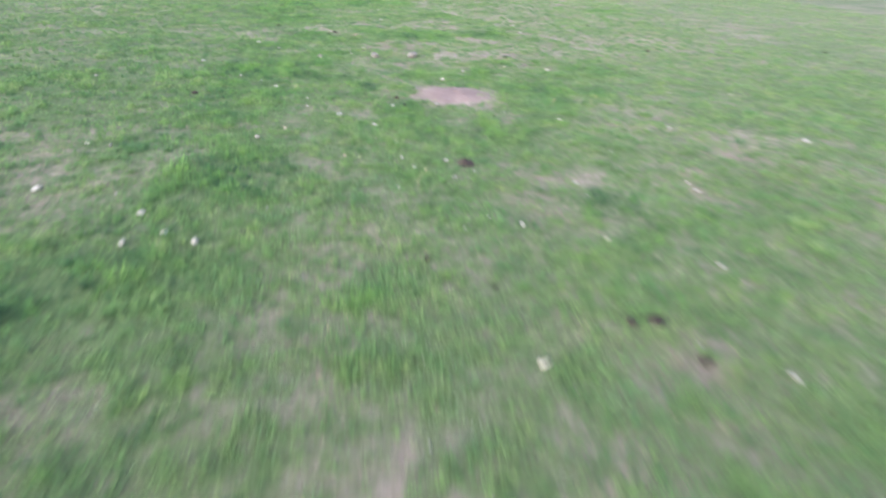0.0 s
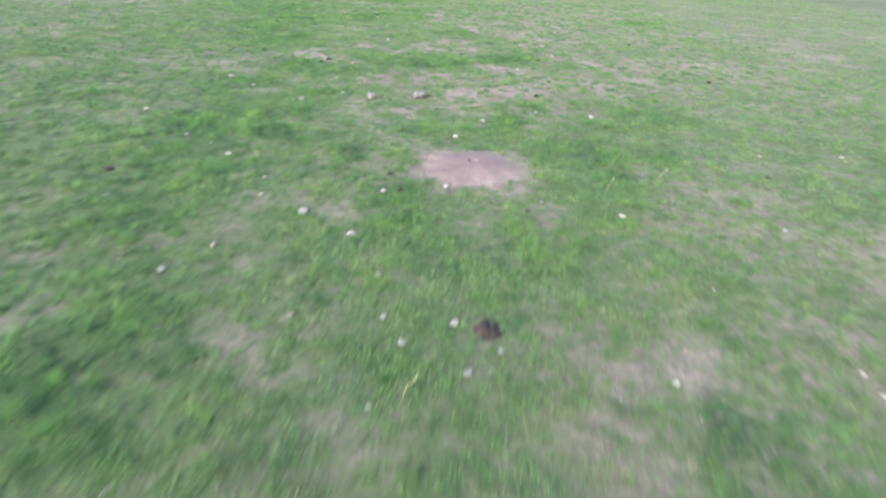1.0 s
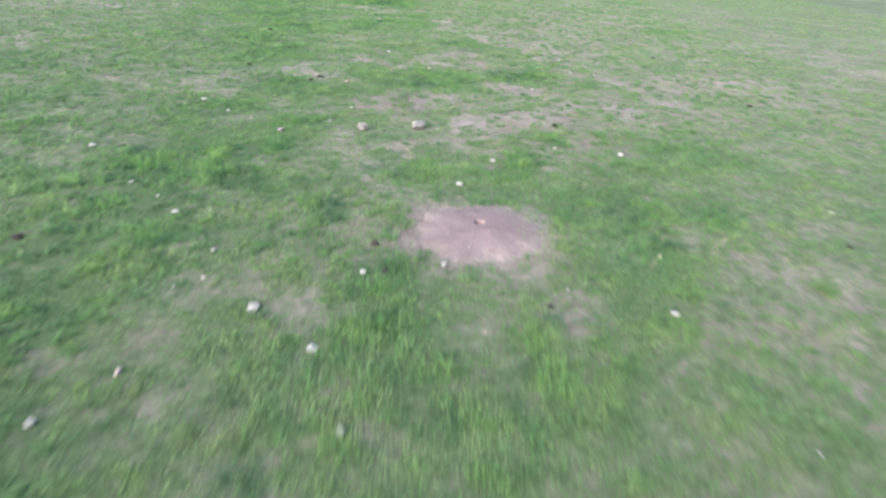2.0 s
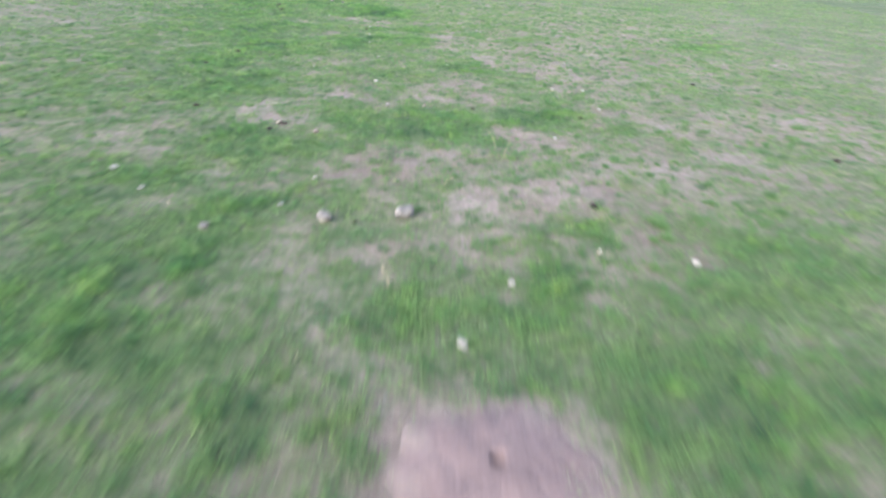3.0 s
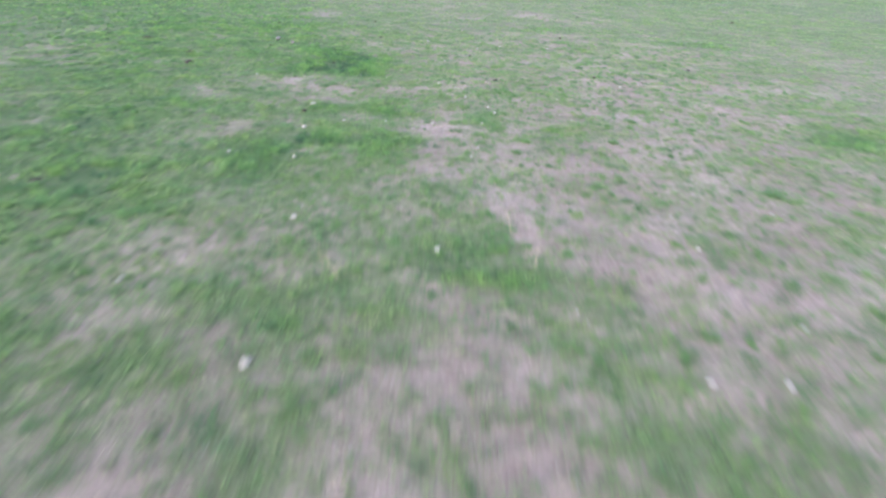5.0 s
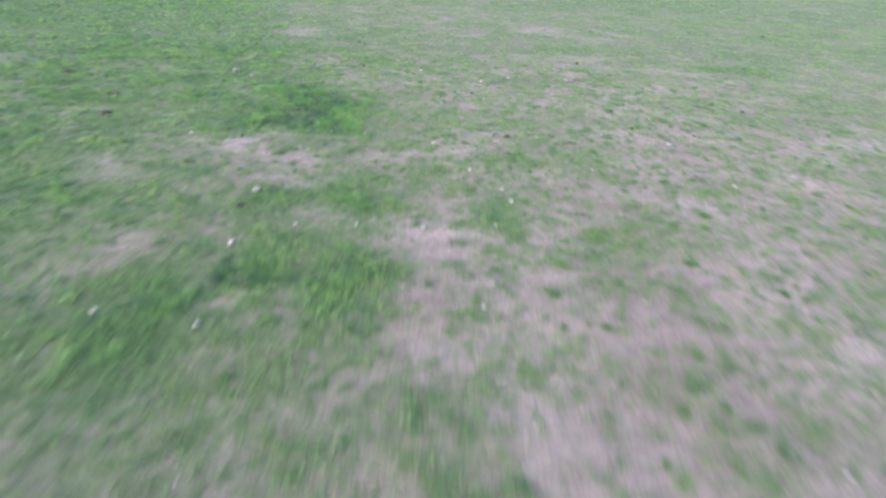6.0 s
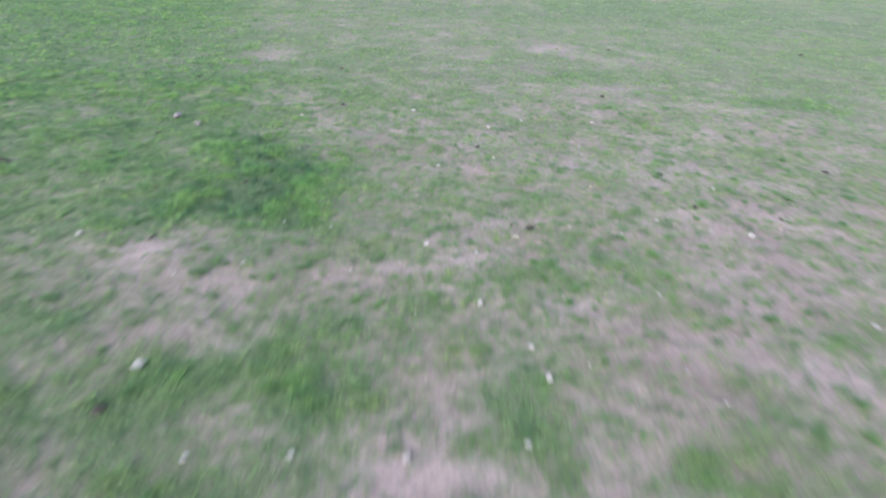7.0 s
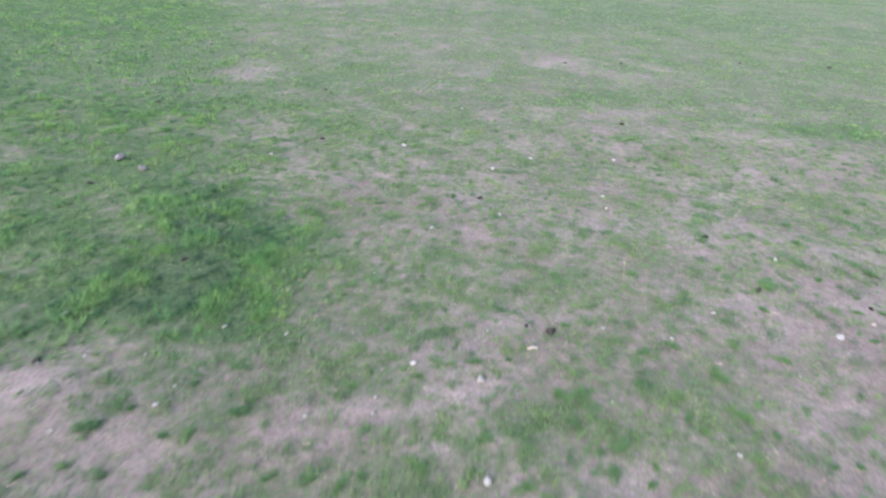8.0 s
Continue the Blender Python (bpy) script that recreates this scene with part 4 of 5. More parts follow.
def build_mound():
    """A low heap of loose pink soil with a burrow hole in it."""
    x0, y0, rx, ry = MOUND
    bm = bmesh.new()
    rings, spokes = 48, 96
    hole_x, hole_y, hole_r = 0.02, 0.12, 0.022
    grid, rim = [], []
    for r in range(rings + 1):
        f = r / rings
        row = []
        for s in range(spokes):
            a = 2 * math.pi * s / spokes
            edge = 1 + 0.18 * noise.noise(Vector((math.cos(a) * 1.5, math.sin(a) * 1.5, 4))) + 0.10 * noise.noise(Vector((math.cos(a) * 5, math.sin(a) * 5, 9)))
            blend = f ** 1.3
            x = hole_x * (1 - blend) + blend * rx * edge * math.cos(a) * 1.22
            y = hole_y * (1 - blend) + blend * ry * edge * math.sin(a) * 1.22
            d = math.hypot(x - hole_x, y - hole_y)
            z = 0.026 * (1 - blend * blend) ** 1.5 - 0.010 * blend * blend + 0.006 * noise.noise(Vector((x * 9, y * 9, 1))) + 0.003 * noise.noise(Vector((x * 24, y * 24, 2)))
            z -= 0.34 * math.exp(-(d / hole_r) ** 4)
            z += float(land(np.array([x0 + x]), np.array([y0 + y]))[0])
            row.append(bm.verts.new((x, y, z)))
            rim.append(blend * 1.15)
        grid.append(row)
    for a, b in zip(grid, grid[1:]):
        for s in range(spokes):
            t = (s + 1) % spokes
            bm.faces.new((a[s], b[s], b[t], a[t]))
    me = bpy.data.meshes.new("soil_mound")
    bm.to_mesh(me)
    bm.free()
    me.attributes.new("rim", "FLOAT", "POINT").data.foreach_set("value", rim)
    me.materials.append(MOUND_SOIL)
    me.polygons.foreach_set("use_smooth", [True] * len(me.polygons))
    ob = new("soil_mound", me)
    ob.location = (x0, y0, 0)
    tagged(ob, "low bare mound of loose pink soil with burrow hole", "soil mound")


build_mound()

stone(1.67, 1.61, 0.053)
stone(0.66, 1.66, 0.034)
stone(1.81, 2.57, 0.043)
stone(-1.39, 2.57, 0.042)
stone(-1.03, 2.61, 0.047)
stone(-1.23, 2.71, 0.053)
stone(1.25, 2.85, 0.040)
stone(0.42, 2.92, 0.022)
stone(-1.46, 2.97, 0.058)
stone(0.77, 2.99, 0.042)
stone(0.58, 3.11, 0.026)
stone(-2.21, 3.27, 0.070)
stone(0.01, 3.53, 0.025)
stone(1.30, 3.54, 0.019)
stone(1.01, 3.64, 0.017)
stone(2.15, 3.72, 0.044)
stone(1.27, 3.75, 0.036)
stone(0.40, 3.75, 0.050)
stone(2.14, 3.87, 0.029)
stone(0.55, 3.92, 0.029)
stone(0.11, 3.95, 0.039)
stone(1.67, 3.97, 0.017)
stone(0.51, 4.09, 0.041)
stone(-2.14, 4.10, 0.039)
stone(0.35, 4.11, 0.046)
stone(-2.33, 4.13, 0.039)
stone(0.01, 4.13, 0.036)
stone(-1.16, 4.46, 0.051)
stone(-0.05, 4.51, 0.046)
stone(1.75, 4.54, 0.024)
stone(-0.26, 5.00, 0.046)
stone(3.75, 5.07, 0.068)
stone(-0.61, 5.30, 0.071)
stone(2.53, 5.32, 0.036)
stone(1.49, 5.44, 0.053)
stone(-0.95, 5.55, 0.027)
stone(0.97, 5.61, 0.023)
stone(-0.13, 5.68, 0.043)
stone(0.31, 5.81, 0.060)
stone(-1.00, 5.84, 0.035)
stone(0.45, 6.05, 0.032)
stone(-1.42, 6.33, 0.053)
stone(-3.33, 6.38, 0.052)
stone(-1.63, 6.55, 0.031)
stone(-1.91, 6.76, 0.040)
stone(3.14, 6.96, 0.040)
stone(3.97, 7.08, 0.041)
stone(0.40, 7.09, 0.072)
stone(-2.55, 7.45, 0.062)
stone(0.68, 7.69, 0.059)
stone(1.85, 8.06, 0.068)
stone(-0.86, 8.59, 0.046)
stone(-1.91, 8.76, 0.054)
stone(-2.28, 9.10, 0.074)
stone(-0.74, 9.14, 0.040)
stone(1.34, 10.61, 0.048)
stone(-0.16, 11.00, 0.033)
stone(-0.42, 11.47, 0.044)
pink_stone(-0.02, 11.55, 0.068)
stone(2.03, 11.82, 0.048)
stone(-0.71, 12.74, 0.062)
stone(1.61, 12.75, 0.053)
stone(2.01, 12.77, 0.044)
stone(2.37, 13.31, 0.040)
stone(1.05, 13.35, 0.029)
stone(-1.68, 13.45, 0.047)
stone(0.21, 14.03, 0.055)
stone(2.11, 14.30, 0.037)
stone(-0.88, 14.44, 0.046)
stone(2.10, 14.88, 0.036)
stone(3.01, 15.05, 0.037)
stone(-1.19, 15.76, 0.043)
stone(-1.84, 15.86, 0.033)
stone(0.49, 16.14, 0.030)
stone(-0.04, 16.32, 0.025)
stone(0.57, 16.43, 0.033)
stone(-1.33, 16.81, 0.064)
stone(-0.96, 17.21, 0.036)
stone(-0.48, 17.25, 0.039)
stone(0.06, 17.27, 0.048)
stone(0.65, 17.39, 0.039)
stone(1.78, 17.75, 0.025)
stone(-1.45, 17.83, 0.081)
stone(0.83, 17.89, 0.057)
stone(1.66, 18.01, 0.030)
stone(1.09, 18.03, 0.030)
stone(0.76, 18.18, 0.041)
stone(0.04, 18.48, 0.022)
stone(3.16, 18.60, 0.046)
stone(0.47, 18.62, 0.047)
stone(-1.66, 18.82, 0.019)
stone(1.76, 18.86, 0.026)
stone(-0.46, 19.01, 0.026)
stone(-1.24, 19.03, 0.029)
stone(-0.11, 19.16, 0.015)
stone(-1.20, 19.18, 0.018)
stone(1.20, 19.21, 0.019)
stone(-2.59, 19.32, 0.061)
stone(0.47, 19.34, 0.065)
stone(0.08, 19.47, 0.040)
stone(2.42, 19.52, 0.017)
stone(-0.72, 19.71, 0.035)
stone(-1.12, 19.75, 0.035)
stone(-2.14, 19.81, 0.057)
stone(0.54, 19.84, 0.022)
stone(1.75, 19.85, 0.033)
stone(1.31, 19.92, 0.026)
stone(2.94, 19.98, 0.061)
stone(2.16, 20.20, 0.028)
stone(-0.26, 20.52, 0.021)
stone(3.02, 21.06, 0.043)
stone(0.15, 21.34, 0.039)
stone(0.76, 21.71, 0.052)
stone(1.83, 21.99, 0.038)
stone(1.87, 22.33, 0.040)
stone(0.78, 22.95, 0.050)
stone(-1.69, 23.04, 0.050)
stone(-3.53, 23.10, 0.057)
stone(1.26, 23.41, 0.047)
stone(2.27, 23.50, 0.054)
stone(-0.25, 23.66, 0.069)
stone(0.50, 25.51, 0.067)
pink_stone(-0.42, 4.11, 0.041)
pink_stone(-1.00, 4.78, 0.054)
pink_stone(-0.98, 10.33, 0.082)
pink_stone(3.27, 20.14, 0.063)
rock(-1.23, 8.17, 0.060)
rock(-0.50, 8.37, 0.093)
rock(0.01, 8.49, 0.114)
rock(-2.81, 22.36, 0.069)
rock(-3.15, 22.60, 0.095)
dung(1.35, 1.70, 0.059)
dung(1.12, 1.98, 0.057)
dung(1.25, 2.00, 0.111)
dung(0.53, 2.26, 0.039)
dung(0.20, 2.53, 0.047)
dung(0.49, 4.09, 0.158)
dung(0.85, 5.43, 0.039)
dung(-0.01, 5.70, 0.043)
dung(-2.13, 5.88, 0.072)
dung(-0.11, 6.03, 0.054)
dung(2.92, 6.36, 0.045)
dung(-2.33, 7.51, 0.079)
dung(-4.04, 8.25, 0.054)
dung(-0.31, 8.36, 0.037)
dung(1.37, 8.83, 0.070)
dung(7.76, 10.28, 0.089)
dung(-1.42, 10.31, 0.069)
dung(4.03, 10.36, 0.071)
dung(-1.35, 10.51, 0.116)
dung(-2.39, 11.00, 0.068)
dung(7.81, 11.36, 0.118)
dung(1.75, 11.41, 0.068)
dung(0.54, 11.55, 0.051)
dung(-3.15, 13.31, 0.093)
dung(3.80, 13.69, 0.065)
dung(-2.99, 14.17, 0.140)
dung(-3.07, 14.91, 0.108)
dung(-1.48, 17.47, 0.067)
dung(-2.03, 19.33, 0.051)
dung(0.95, 19.85, 0.073)
dung(-3.82, 19.89, 0.190)
dung(0.80, 19.91, 0.033)
dung(3.38, 20.35, 0.041)
# this clod is added to stand in for a small bluish shadow
dung(2.63, 20.53, 0.060)
dung(-1.69, 20.57, 0.076)
dung(-4.10, 20.74, 0.200)
dung(2.59, 21.47, 0.091)
dung(-5.34, 21.86, 0.200)
dung(4.67, 21.88, 0.093)
dung(-3.11, 21.94, 0.064)
dung(0.60, 22.11, 0.078)
dung(-1.25, 23.72, 0.062)
dung(-3.73, 24.89, 0.094)
dung(2.79, 25.13, 0.073)
dung(-1.67, 26.22, 0.081)
dung(2.82, 29.99, 0.110)
dung(4.17, 30.42, 0.101)
dung(7.28, 31.41, 0.122)
dung(9.51, 31.53, 0.123)
dung(2.08, 31.67, 0.095)
dung(-1.07, 32.85, 0.117)
stick(0.67, 1.67, 0.050)
stick(1.27, 8.14, 0.050)
stick(-1.38, 10.56, 0.118)
stick(-1.66, 11.26, 0.118)
stick(0.81, 19.66, 0.070)
stalk(0.14, 3.59, 0.127)
stalk(1.49, 5.88, 0.087)
stalk(1.97, 6.19, 0.085)
stalk(-0.00, 7.58, 0.101)
stalk(0.27, 9.09, 0.094)
stalk(0.25, 9.74, 0.079)
stalk(0.78, 9.87, 0.138)
stalk(0.72, 10.14, 0.167)
stalk(-0.40, 13.58, 0.154)
stalk(-0.48, 13.73, 0.193)
stalk(-0.56, 13.84, 0.198)
stalk(0.86, 13.87, 0.117)
stalk(0.74, 14.40, 0.114)
stalk(1.87, 19.58, 0.104)
stalk(2.57, 19.64, 0.106)
stalk(1.61, 20.57, 0.129)
stalk(2.73, 24.61, 0.231)
tuft(1.94, 7.68, 0.101)
tuft(1.12, 7.72, 0.087)
tuft(1.77, 7.78, 0.131)
tuft(1.57, 7.95, 0.099)
tuft(1.15, 8.08, 0.086)
tuft(2.18, 8.18, 0.118)
tuft(0.60, 8.18, 0.076)
tuft(1.40, 8.21, 0.061)
tuft(0.69, 8.24, 0.078)
tuft(1.66, 8.35, 0.091)
tuft(1.29, 8.36, 0.120)
tuft(0.94, 8.37, 0.054)
tuft(1.78, 8.38, 0.125)
tuft(0.59, 8.42, 0.068)
tuft(0.51, 8.51, 0.056)
tuft(2.41, 8.56, 0.085)
tuft(1.29, 8.58, 0.086)
tuft(1.76, 8.59, 0.165)
tuft(2.08, 8.61, 0.064)
tuft(2.55, 8.69, 0.079)
tuft(0.94, 8.70, 0.047)
tuft(0.28, 8.82, 0.043)
tuft(1.36, 8.82, 0.077)
tuft(2.65, 8.93, 0.076)
tuft(2.79, 8.94, 0.122)
tuft(2.49, 9.03, 0.071)
tuft(2.29, 9.03, 0.096)
tuft(0.38, 9.11, 0.063)
tuft(2.13, 9.11, 0.060)
tuft(1.31, 9.23, 0.049)
tuft(0.83, 9.23, 0.053)
tuft(1.17, 9.26, 0.049)
tuft(2.90, 9.27, 0.101)
tuft(1.41, 9.30, 0.059)
tuft(0.70, 9.34, 0.070)
tuft(1.59, 9.35, 0.070)
tuft(2.42, 9.40, 0.066)
tuft(1.07, 9.40, 0.052)
tuft(0.84, 9.49, 0.058)
tuft(2.08, 9.50, 0.059)
tuft(2.19, 9.56, 0.060)
tuft(0.91, 9.60, 0.066)
tuft(1.19, 9.60, 0.061)
tuft(2.75, 9.62, 0.067)
tuft(1.74, 9.63, 0.067)
tuft(2.00, 9.63, 0.077)
tuft(1.08, 9.77, 0.059)
tuft(1.33, 9.77, 0.064)
tuft(1.67, 9.78, 0.091)
tuft(1.43, 9.86, 0.061)
tuft(0.94, 9.88, 0.055)
tuft(2.17, 9.95, 0.068)
tuft(1.22, 9.95, 0.057)
tuft(0.70, 10.00, 0.069)
tuft(2.04, 10.03, 0.093)
tuft(1.51, 10.05, 0.093)
tuft(2.38, 10.06, 0.082)
tuft(0.97, 10.07, 0.047)
tuft(1.84, 10.10, 0.053)
tuft(1.26, 10.15, 0.060)
tuft(1.36, 10.21, 0.055)
tuft(1.82, 10.37, 0.057)
tuft(0.81, 10.44, 0.078)
tuft(1.96, 10.47, 0.065)
tuft(0.96, 10.54, 0.061)
tuft(2.61, 10.57, 0.081)
tuft(1.85, 10.62, 0.073)
tuft(1.73, 10.63, 0.063)
tuft(1.59, 10.75, 0.084)
tuft(3.55, 10.80, 0.095)
tuft(2.58, 10.83, 0.093)
tuft(1.40, 10.88, 0.069)
tuft(2.50, 11.04, 0.113)
tuft(2.27, 11.60, 0.072)
tuft(2.88, 11.91, 0.091)
tuft(1.54, 12.93, 0.102)
tuft(0.98, 12.96, 0.067)
tuft(2.68, 13.06, 0.090)
tuft(1.97, 13.11, 0.071)
tuft(1.76, 13.15, 0.100)
tuft(1.15, 13.47, 0.078)
tuft(-1.92, 13.50, 0.084)
tuft(1.96, 13.81, 0.066)
tuft(1.52, 13.88, 0.067)
tuft(-1.63, 13.95, 0.081)
tuft(0.66, 14.10, 0.106)
tuft(0.84, 14.16, 0.086)
tuft(2.55, 14.31, 0.075)
tuft(1.96, 14.35, 0.075)
tuft(0.59, 14.71, 0.089)
tuft(1.27, 14.89, 0.067)
tuft(-1.61, 15.20, 0.089)
tuft(1.71, 15.30, 0.082)
tuft(-0.88, 15.31, 0.091)
tuft(3.23, 15.48, 0.196)
tuft(2.01, 15.51, 0.066)
tuft(1.22, 15.60, 0.057)
tuft(1.72, 15.73, 0.092)
tuft(-0.32, 15.82, 0.110)
tuft(-0.59, 15.82, 0.082)
tuft(0.98, 15.94, 0.069)
tuft(1.24, 15.96, 0.087)
tuft(0.45, 16.23, 0.074)
tuft(0.97, 16.35, 0.128)
tuft(-0.86, 16.35, 0.111)
tuft(1.86, 16.47, 0.073)
tuft(2.60, 16.48, 0.100)
tuft(0.75, 16.68, 0.063)
tuft(1.09, 16.75, 0.128)
tuft(2.09, 16.87, 0.117)
tuft(1.25, 17.49, 0.063)
tuft(2.44, 17.53, 0.088)
tuft(2.19, 17.55, 0.106)
tuft(3.22, 17.60, 0.091)
tuft(-1.39, 17.64, 0.118)
tuft(2.54, 17.79, 0.125)
tuft(1.54, 17.83, 0.069)
tuft(2.77, 17.84, 0.080)
tuft(-1.71, 17.95, 0.077)
tuft(3.18, 18.04, 0.082)
tuft(1.19, 18.08, 0.067)
tuft(4.68, 18.11, 0.097)
tuft(4.10, 18.23, 0.085)
tuft(-1.74, 18.32, 0.070)
tuft(-2.29, 18.40, 0.143)
tuft(-1.65, 18.55, 0.063)
tuft(-0.21, 18.57, 0.077)
tuft(-1.29, 18.58, 0.056)
tuft(2.14, 18.58, 0.091)
tuft(0.64, 18.59, 0.104)
tuft(-0.36, 18.60, 0.065)
tuft(-0.55, 18.60, 0.057)
tuft(-1.48, 18.61, 0.072)
tuft(-0.12, 18.63, 0.058)
tuft(2.46, 18.64, 0.135)
tuft(1.26, 18.65, 0.067)
tuft(0.14, 18.69, 0.107)
tuft(1.09, 18.71, 0.095)
tuft(2.77, 18.74, 0.079)
tuft(1.30, 18.77, 0.055)
tuft(2.22, 18.81, 0.051)
tuft(-1.12, 18.81, 0.069)
tuft(2.35, 18.82, 0.057)
tuft(-1.00, 18.84, 0.084)
tuft(1.04, 18.85, 0.057)
tuft(-1.51, 18.86, 0.140)
tuft(1.15, 18.88, 0.129)
tuft(0.48, 18.89, 0.100)
tuft(1.65, 19.01, 0.065)
tuft(-0.81, 19.01, 0.117)
tuft(2.03, 19.01, 0.066)
tuft(-1.36, 19.01, 0.064)
tuft(0.95, 19.04, 0.105)
tuft(1.59, 19.11, 0.076)
tuft(1.89, 19.15, 0.124)
tuft(-1.12, 19.21, 0.068)
tuft(-0.26, 19.25, 0.079)
tuft(0.91, 19.26, 0.095)
tuft(1.04, 19.27, 0.096)
tuft(1.58, 19.28, 0.096)
tuft(0.12, 19.35, 0.065)
tuft(1.40, 19.39, 0.072)
tuft(1.91, 19.47, 0.135)
tuft(0.45, 19.50, 0.101)
tuft(0.65, 19.54, 0.048)
tuft(-0.66, 19.62, 0.062)
tuft(2.38, 19.68, 0.107)
tuft(1.51, 19.69, 0.084)
tuft(1.73, 19.77, 0.090)
tuft(2.14, 19.81, 0.073)
tuft(-0.09, 19.83, 0.080)
tuft(1.06, 19.93, 0.075)
tuft(3.15, 19.95, 0.068)
tuft(2.55, 20.25, 0.089)
tuft(3.23, 20.28, 0.081)
tuft(3.43, 20.30, 0.061)
tuft(3.94, 20.32, 0.106)
tuft(2.73, 20.60, 0.173)
tuft(4.70, 20.61, 0.123)
tuft(1.72, 20.67, 0.109)
tuft(3.22, 20.74, 0.080)
tuft(2.45, 20.84, 0.072)
tuft(3.72, 20.88, 0.138)
tuft(2.51, 21.37, 0.089)
tuft(3.40, 21.41, 0.112)
tuft(2.80, 21.49, 0.100)
tuft(3.04, 21.52, 0.092)
tuft(3.50, 21.82, 0.097)
tuft(0.33, 22.14, 0.078)
tuft(4.37, 22.27, 0.127)
tuft(2.74, 24.36, 0.135)


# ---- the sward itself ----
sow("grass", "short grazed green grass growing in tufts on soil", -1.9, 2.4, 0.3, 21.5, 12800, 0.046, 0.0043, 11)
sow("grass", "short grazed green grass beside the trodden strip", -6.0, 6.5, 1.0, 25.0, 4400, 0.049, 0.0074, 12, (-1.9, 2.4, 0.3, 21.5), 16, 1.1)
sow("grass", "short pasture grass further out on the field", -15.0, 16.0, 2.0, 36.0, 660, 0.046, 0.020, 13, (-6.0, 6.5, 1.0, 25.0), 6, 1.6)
sow("grass", "distant pasture grass in a thin even sward", -30.0, 32.0, 36.0, 70.0, 90, 0.055, 0.052, 14, None, 4, 3.0)


def sow_tussocks():
    """Small bunches of grass that stand singly on the thin soil."""
    rng = np.random.RandomState(17)
    n = int(11.6 * 24.0 * 24)
    x, y = rng.uniform(-5.4, 6.2, n), rng.uniform(0.6, 24.6, n)
    c = cover(x, y)
    ring = np.hypot((x - MOUND[0]) / MOUND[2], (y - MOUND[1]) / MOUND[3])
    keep = (rng.uniform(0, 1, n) < np.clip((0.80 - c) / 0.3, 0, 1) * np.clip((c + 0.05) / 0.35, 0.15, 1)) & (ring > 1.0)
    x, y = x[keep], y[keep]
    n = len(x)
    size, shade, rank = 0.012 + 0.030 * rng.uniform(0, 1, n) ** 2, rng.uniform(0.0, 0.4, n), rng.uniform(0.3, 0.8, n)
    stretch, way = rng.uniform(1.0, 2.2, n), rng.uniform(0, np.pi, n)
    count = np.round(24 + 3000 * size).astype(int)
    own = np.repeat(np.arange(n), count)
    k = len(own)
    u, v = rng.normal(0, 1, k) * size[own] * stretch[own], rng.normal(0, 1, k) * size[own]
    bx, by = x[own] + u * np.cos(way[own]) - v * np.sin(way[own]), y[own] + u * np.sin(way[own]) + v * np.cos(way[own])
    h = (0.022 + 0.6 * size[own]) * rng.uniform(0.6, 1.4, k)
    tint = np.clip(shade[own] + 0.2 * rng.uniform(0, 1, k), 0, 1)
    verts, faces, attrs = blades(bx, by, h, rng.uniform(0.003, 0.005, k), rank[own], rng, None, tint)
    me = mesh_from_arrays("grass", verts, faces, GRASS, attrs)
    tagged(new("grass", me), "small single bunches of grass on thin soil", "grass", kind="stuff")


sow_tussocks()


# ---- loose grit and straw on the bare places ----
def scatter_bare(count, seed):
    rng = np.random.RandomState(seed)
    x, y = rng.uniform(-4.5, 5.0, count), rng.uniform(0.5, 23.0, count)
    keep = rng.uniform(0, 1, count) < np.clip((0.75 - cover(x, y)) / 0.45, 0.05, 1)
    return x[keep], y[keep], rng


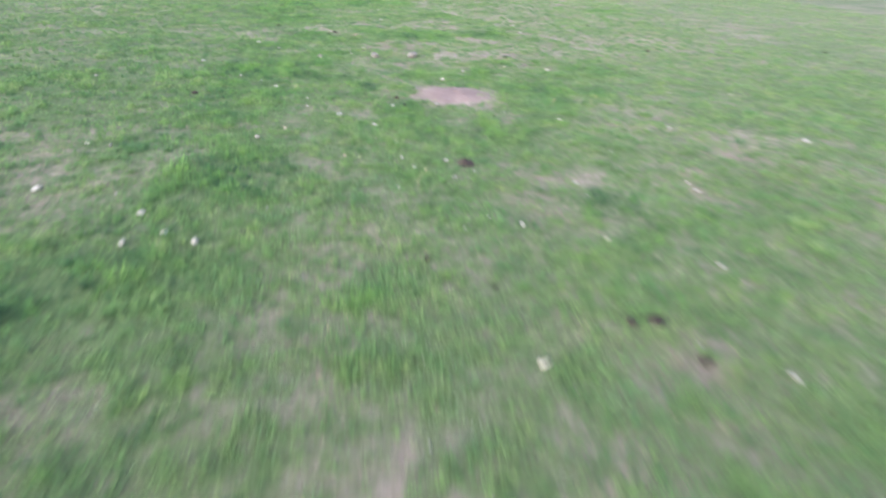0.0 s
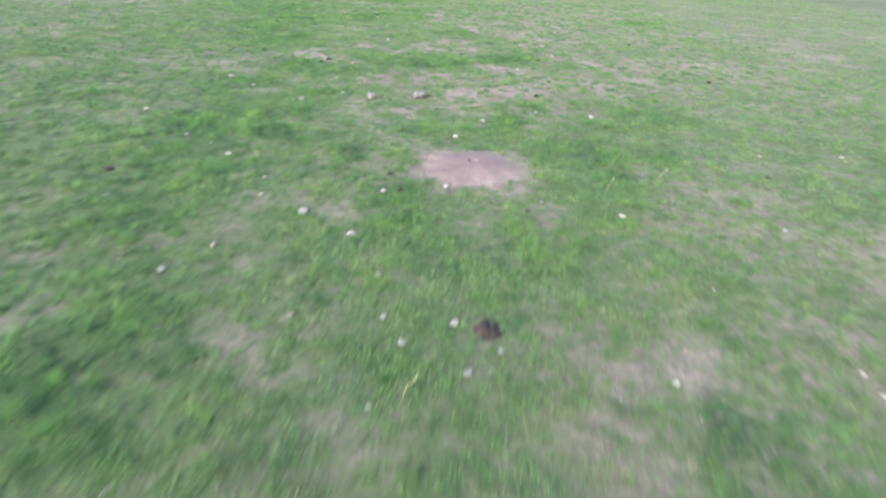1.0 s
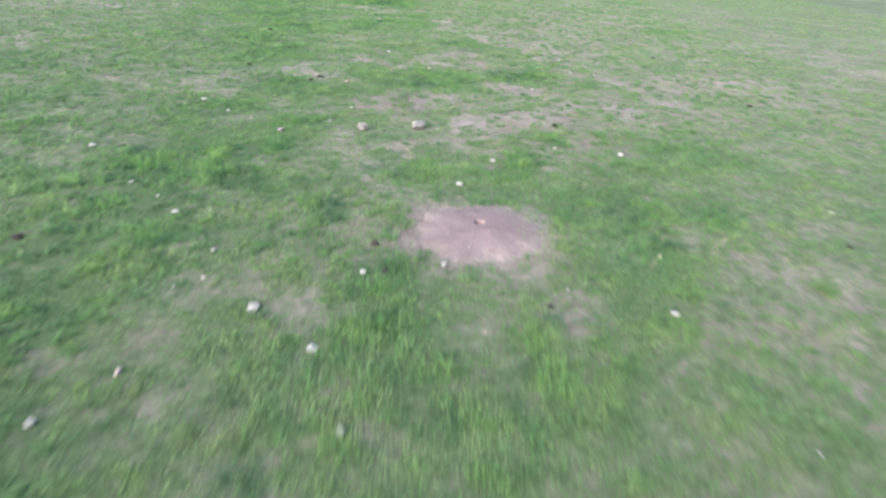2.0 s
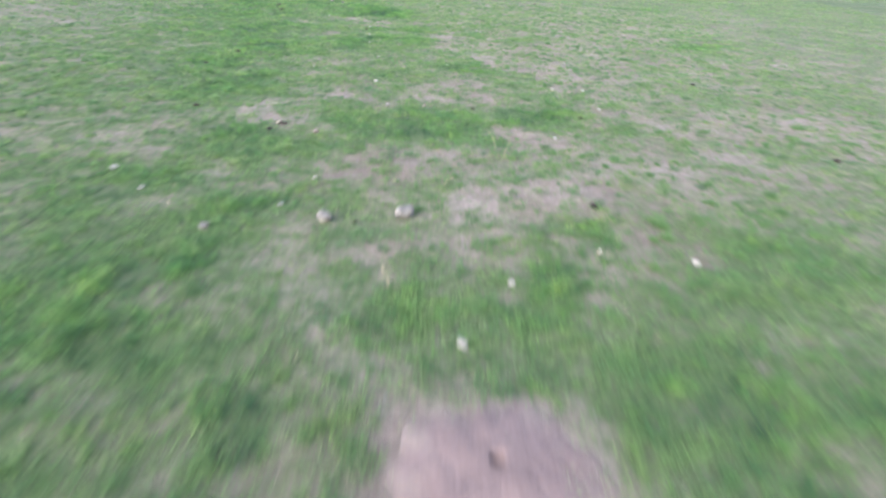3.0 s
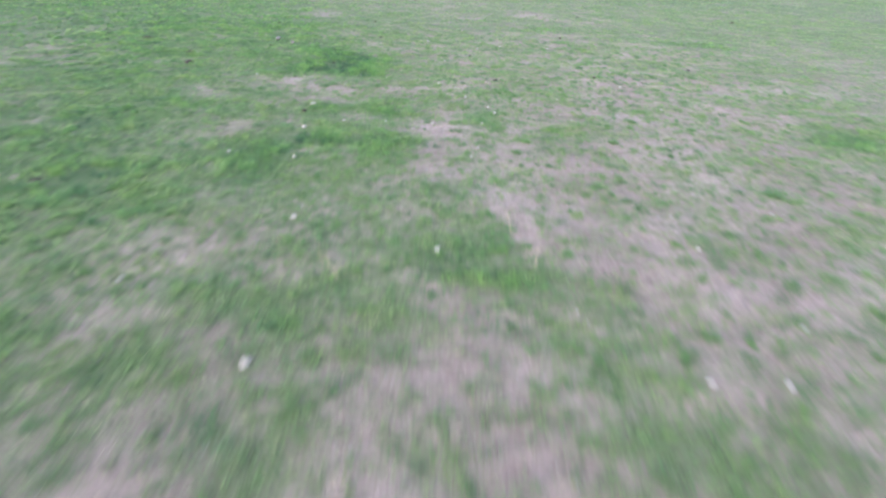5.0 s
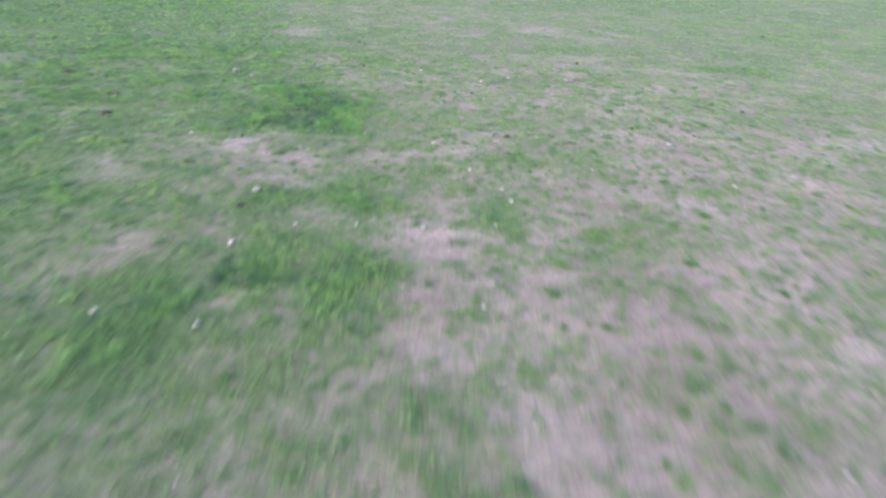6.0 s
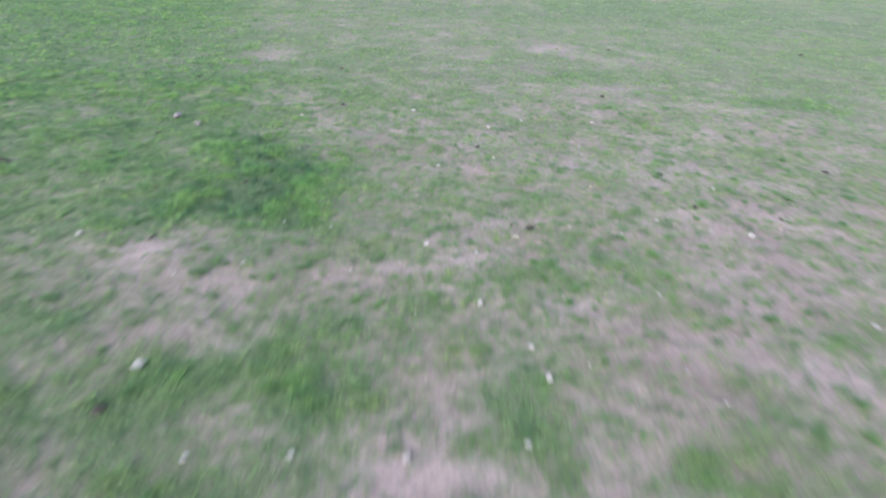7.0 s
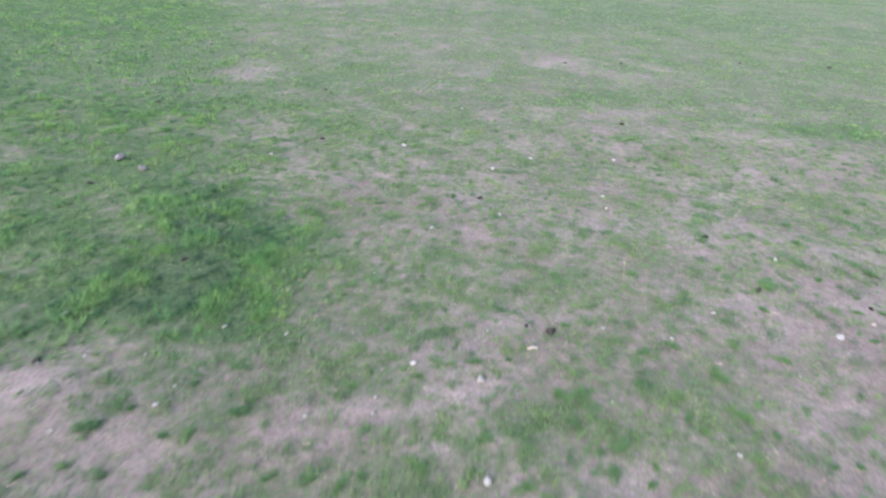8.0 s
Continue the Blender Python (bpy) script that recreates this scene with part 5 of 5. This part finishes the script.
def build_grit():
    x, y, rng = scatter_bare(9000, 31)
    n = len(x)
    size = 0.004 + 0.010 * rng.uniform(0, 1, n) ** 3
    shape = np.array([(1, 0, 0), (0, 1, 0), (-1, 0, 0), (0, -1, 0), (0.1, 0.1, 0.9), (0, 0, -0.5)])
    turn = rng.uniform(0, 2 * np.pi, n)
    jag = shape[None] * rng.uniform(0.6, 1.3, (n, 6, 1)) * size[:, None, None]
    px = jag[..., 0] * np.cos(turn)[:, None] - jag[..., 1] * np.sin(turn)[:, None] + x[:, None]
    py = jag[..., 0] * np.sin(turn)[:, None] + jag[..., 1] * np.cos(turn)[:, None] + y[:, None]
    pz = jag[..., 2] + land(x, y)[:, None] + 0.002
    tri = np.array([(0, 1, 4), (1, 2, 4), (2, 3, 4), (3, 0, 4), (1, 0, 5), (2, 1, 5), (3, 2, 5), (0, 3, 5)])
    faces = (tri[None] + 6 * np.arange(n)[:, None, None]).reshape(-1, 3)
    me = mesh_from_arrays("gravel", np.stack([px, py, pz], -1).reshape(-1, 3), {3: faces}, GREY_STONE)
    tagged(new("gravel", me), "loose grit and crumbs of dry soil", "gravel", kind="stuff")


def build_litter():
    x, y, rng = scatter_bare(16000, 32)
    n = len(x)
    length, width, a = rng.uniform(0.015, 0.05, n), rng.uniform(0.0015, 0.0035, n), rng.uniform(0, 2 * np.pi, n)
    dx, dy = np.cos(a) * length / 2, np.sin(a) * length / 2
    wx, wy = -np.sin(a) * width / 2, np.cos(a) * width / 2
    z = land(x, y) + 0.004
    lift = rng.uniform(0.0, 0.012, n)
    verts = np.stack([np.stack([x - dx - wx, y - dy - wy, z], 1), np.stack([x - dx + wx, y - dy + wy, z], 1), np.stack([x, y, z + 0.003 + lift * 0.3], 1), np.stack([x + dx, y + dy, z + lift], 1)], 1).reshape(-1, 3)
    b = 4 * np.arange(n)
    faces = np.concatenate([np.stack([b, b + 2, b + 1], 1), np.stack([b + 1, b + 2, b + 3], 1), np.stack([b, b + 3, b + 2], 1)])
    me = mesh_from_arrays("straw_litter", verts, {3: faces}, STRAW)
    tagged(new("straw_litter", me), "short bits of dry straw strewn over soil", "straw", kind="stuff")


build_grit()
build_litter()
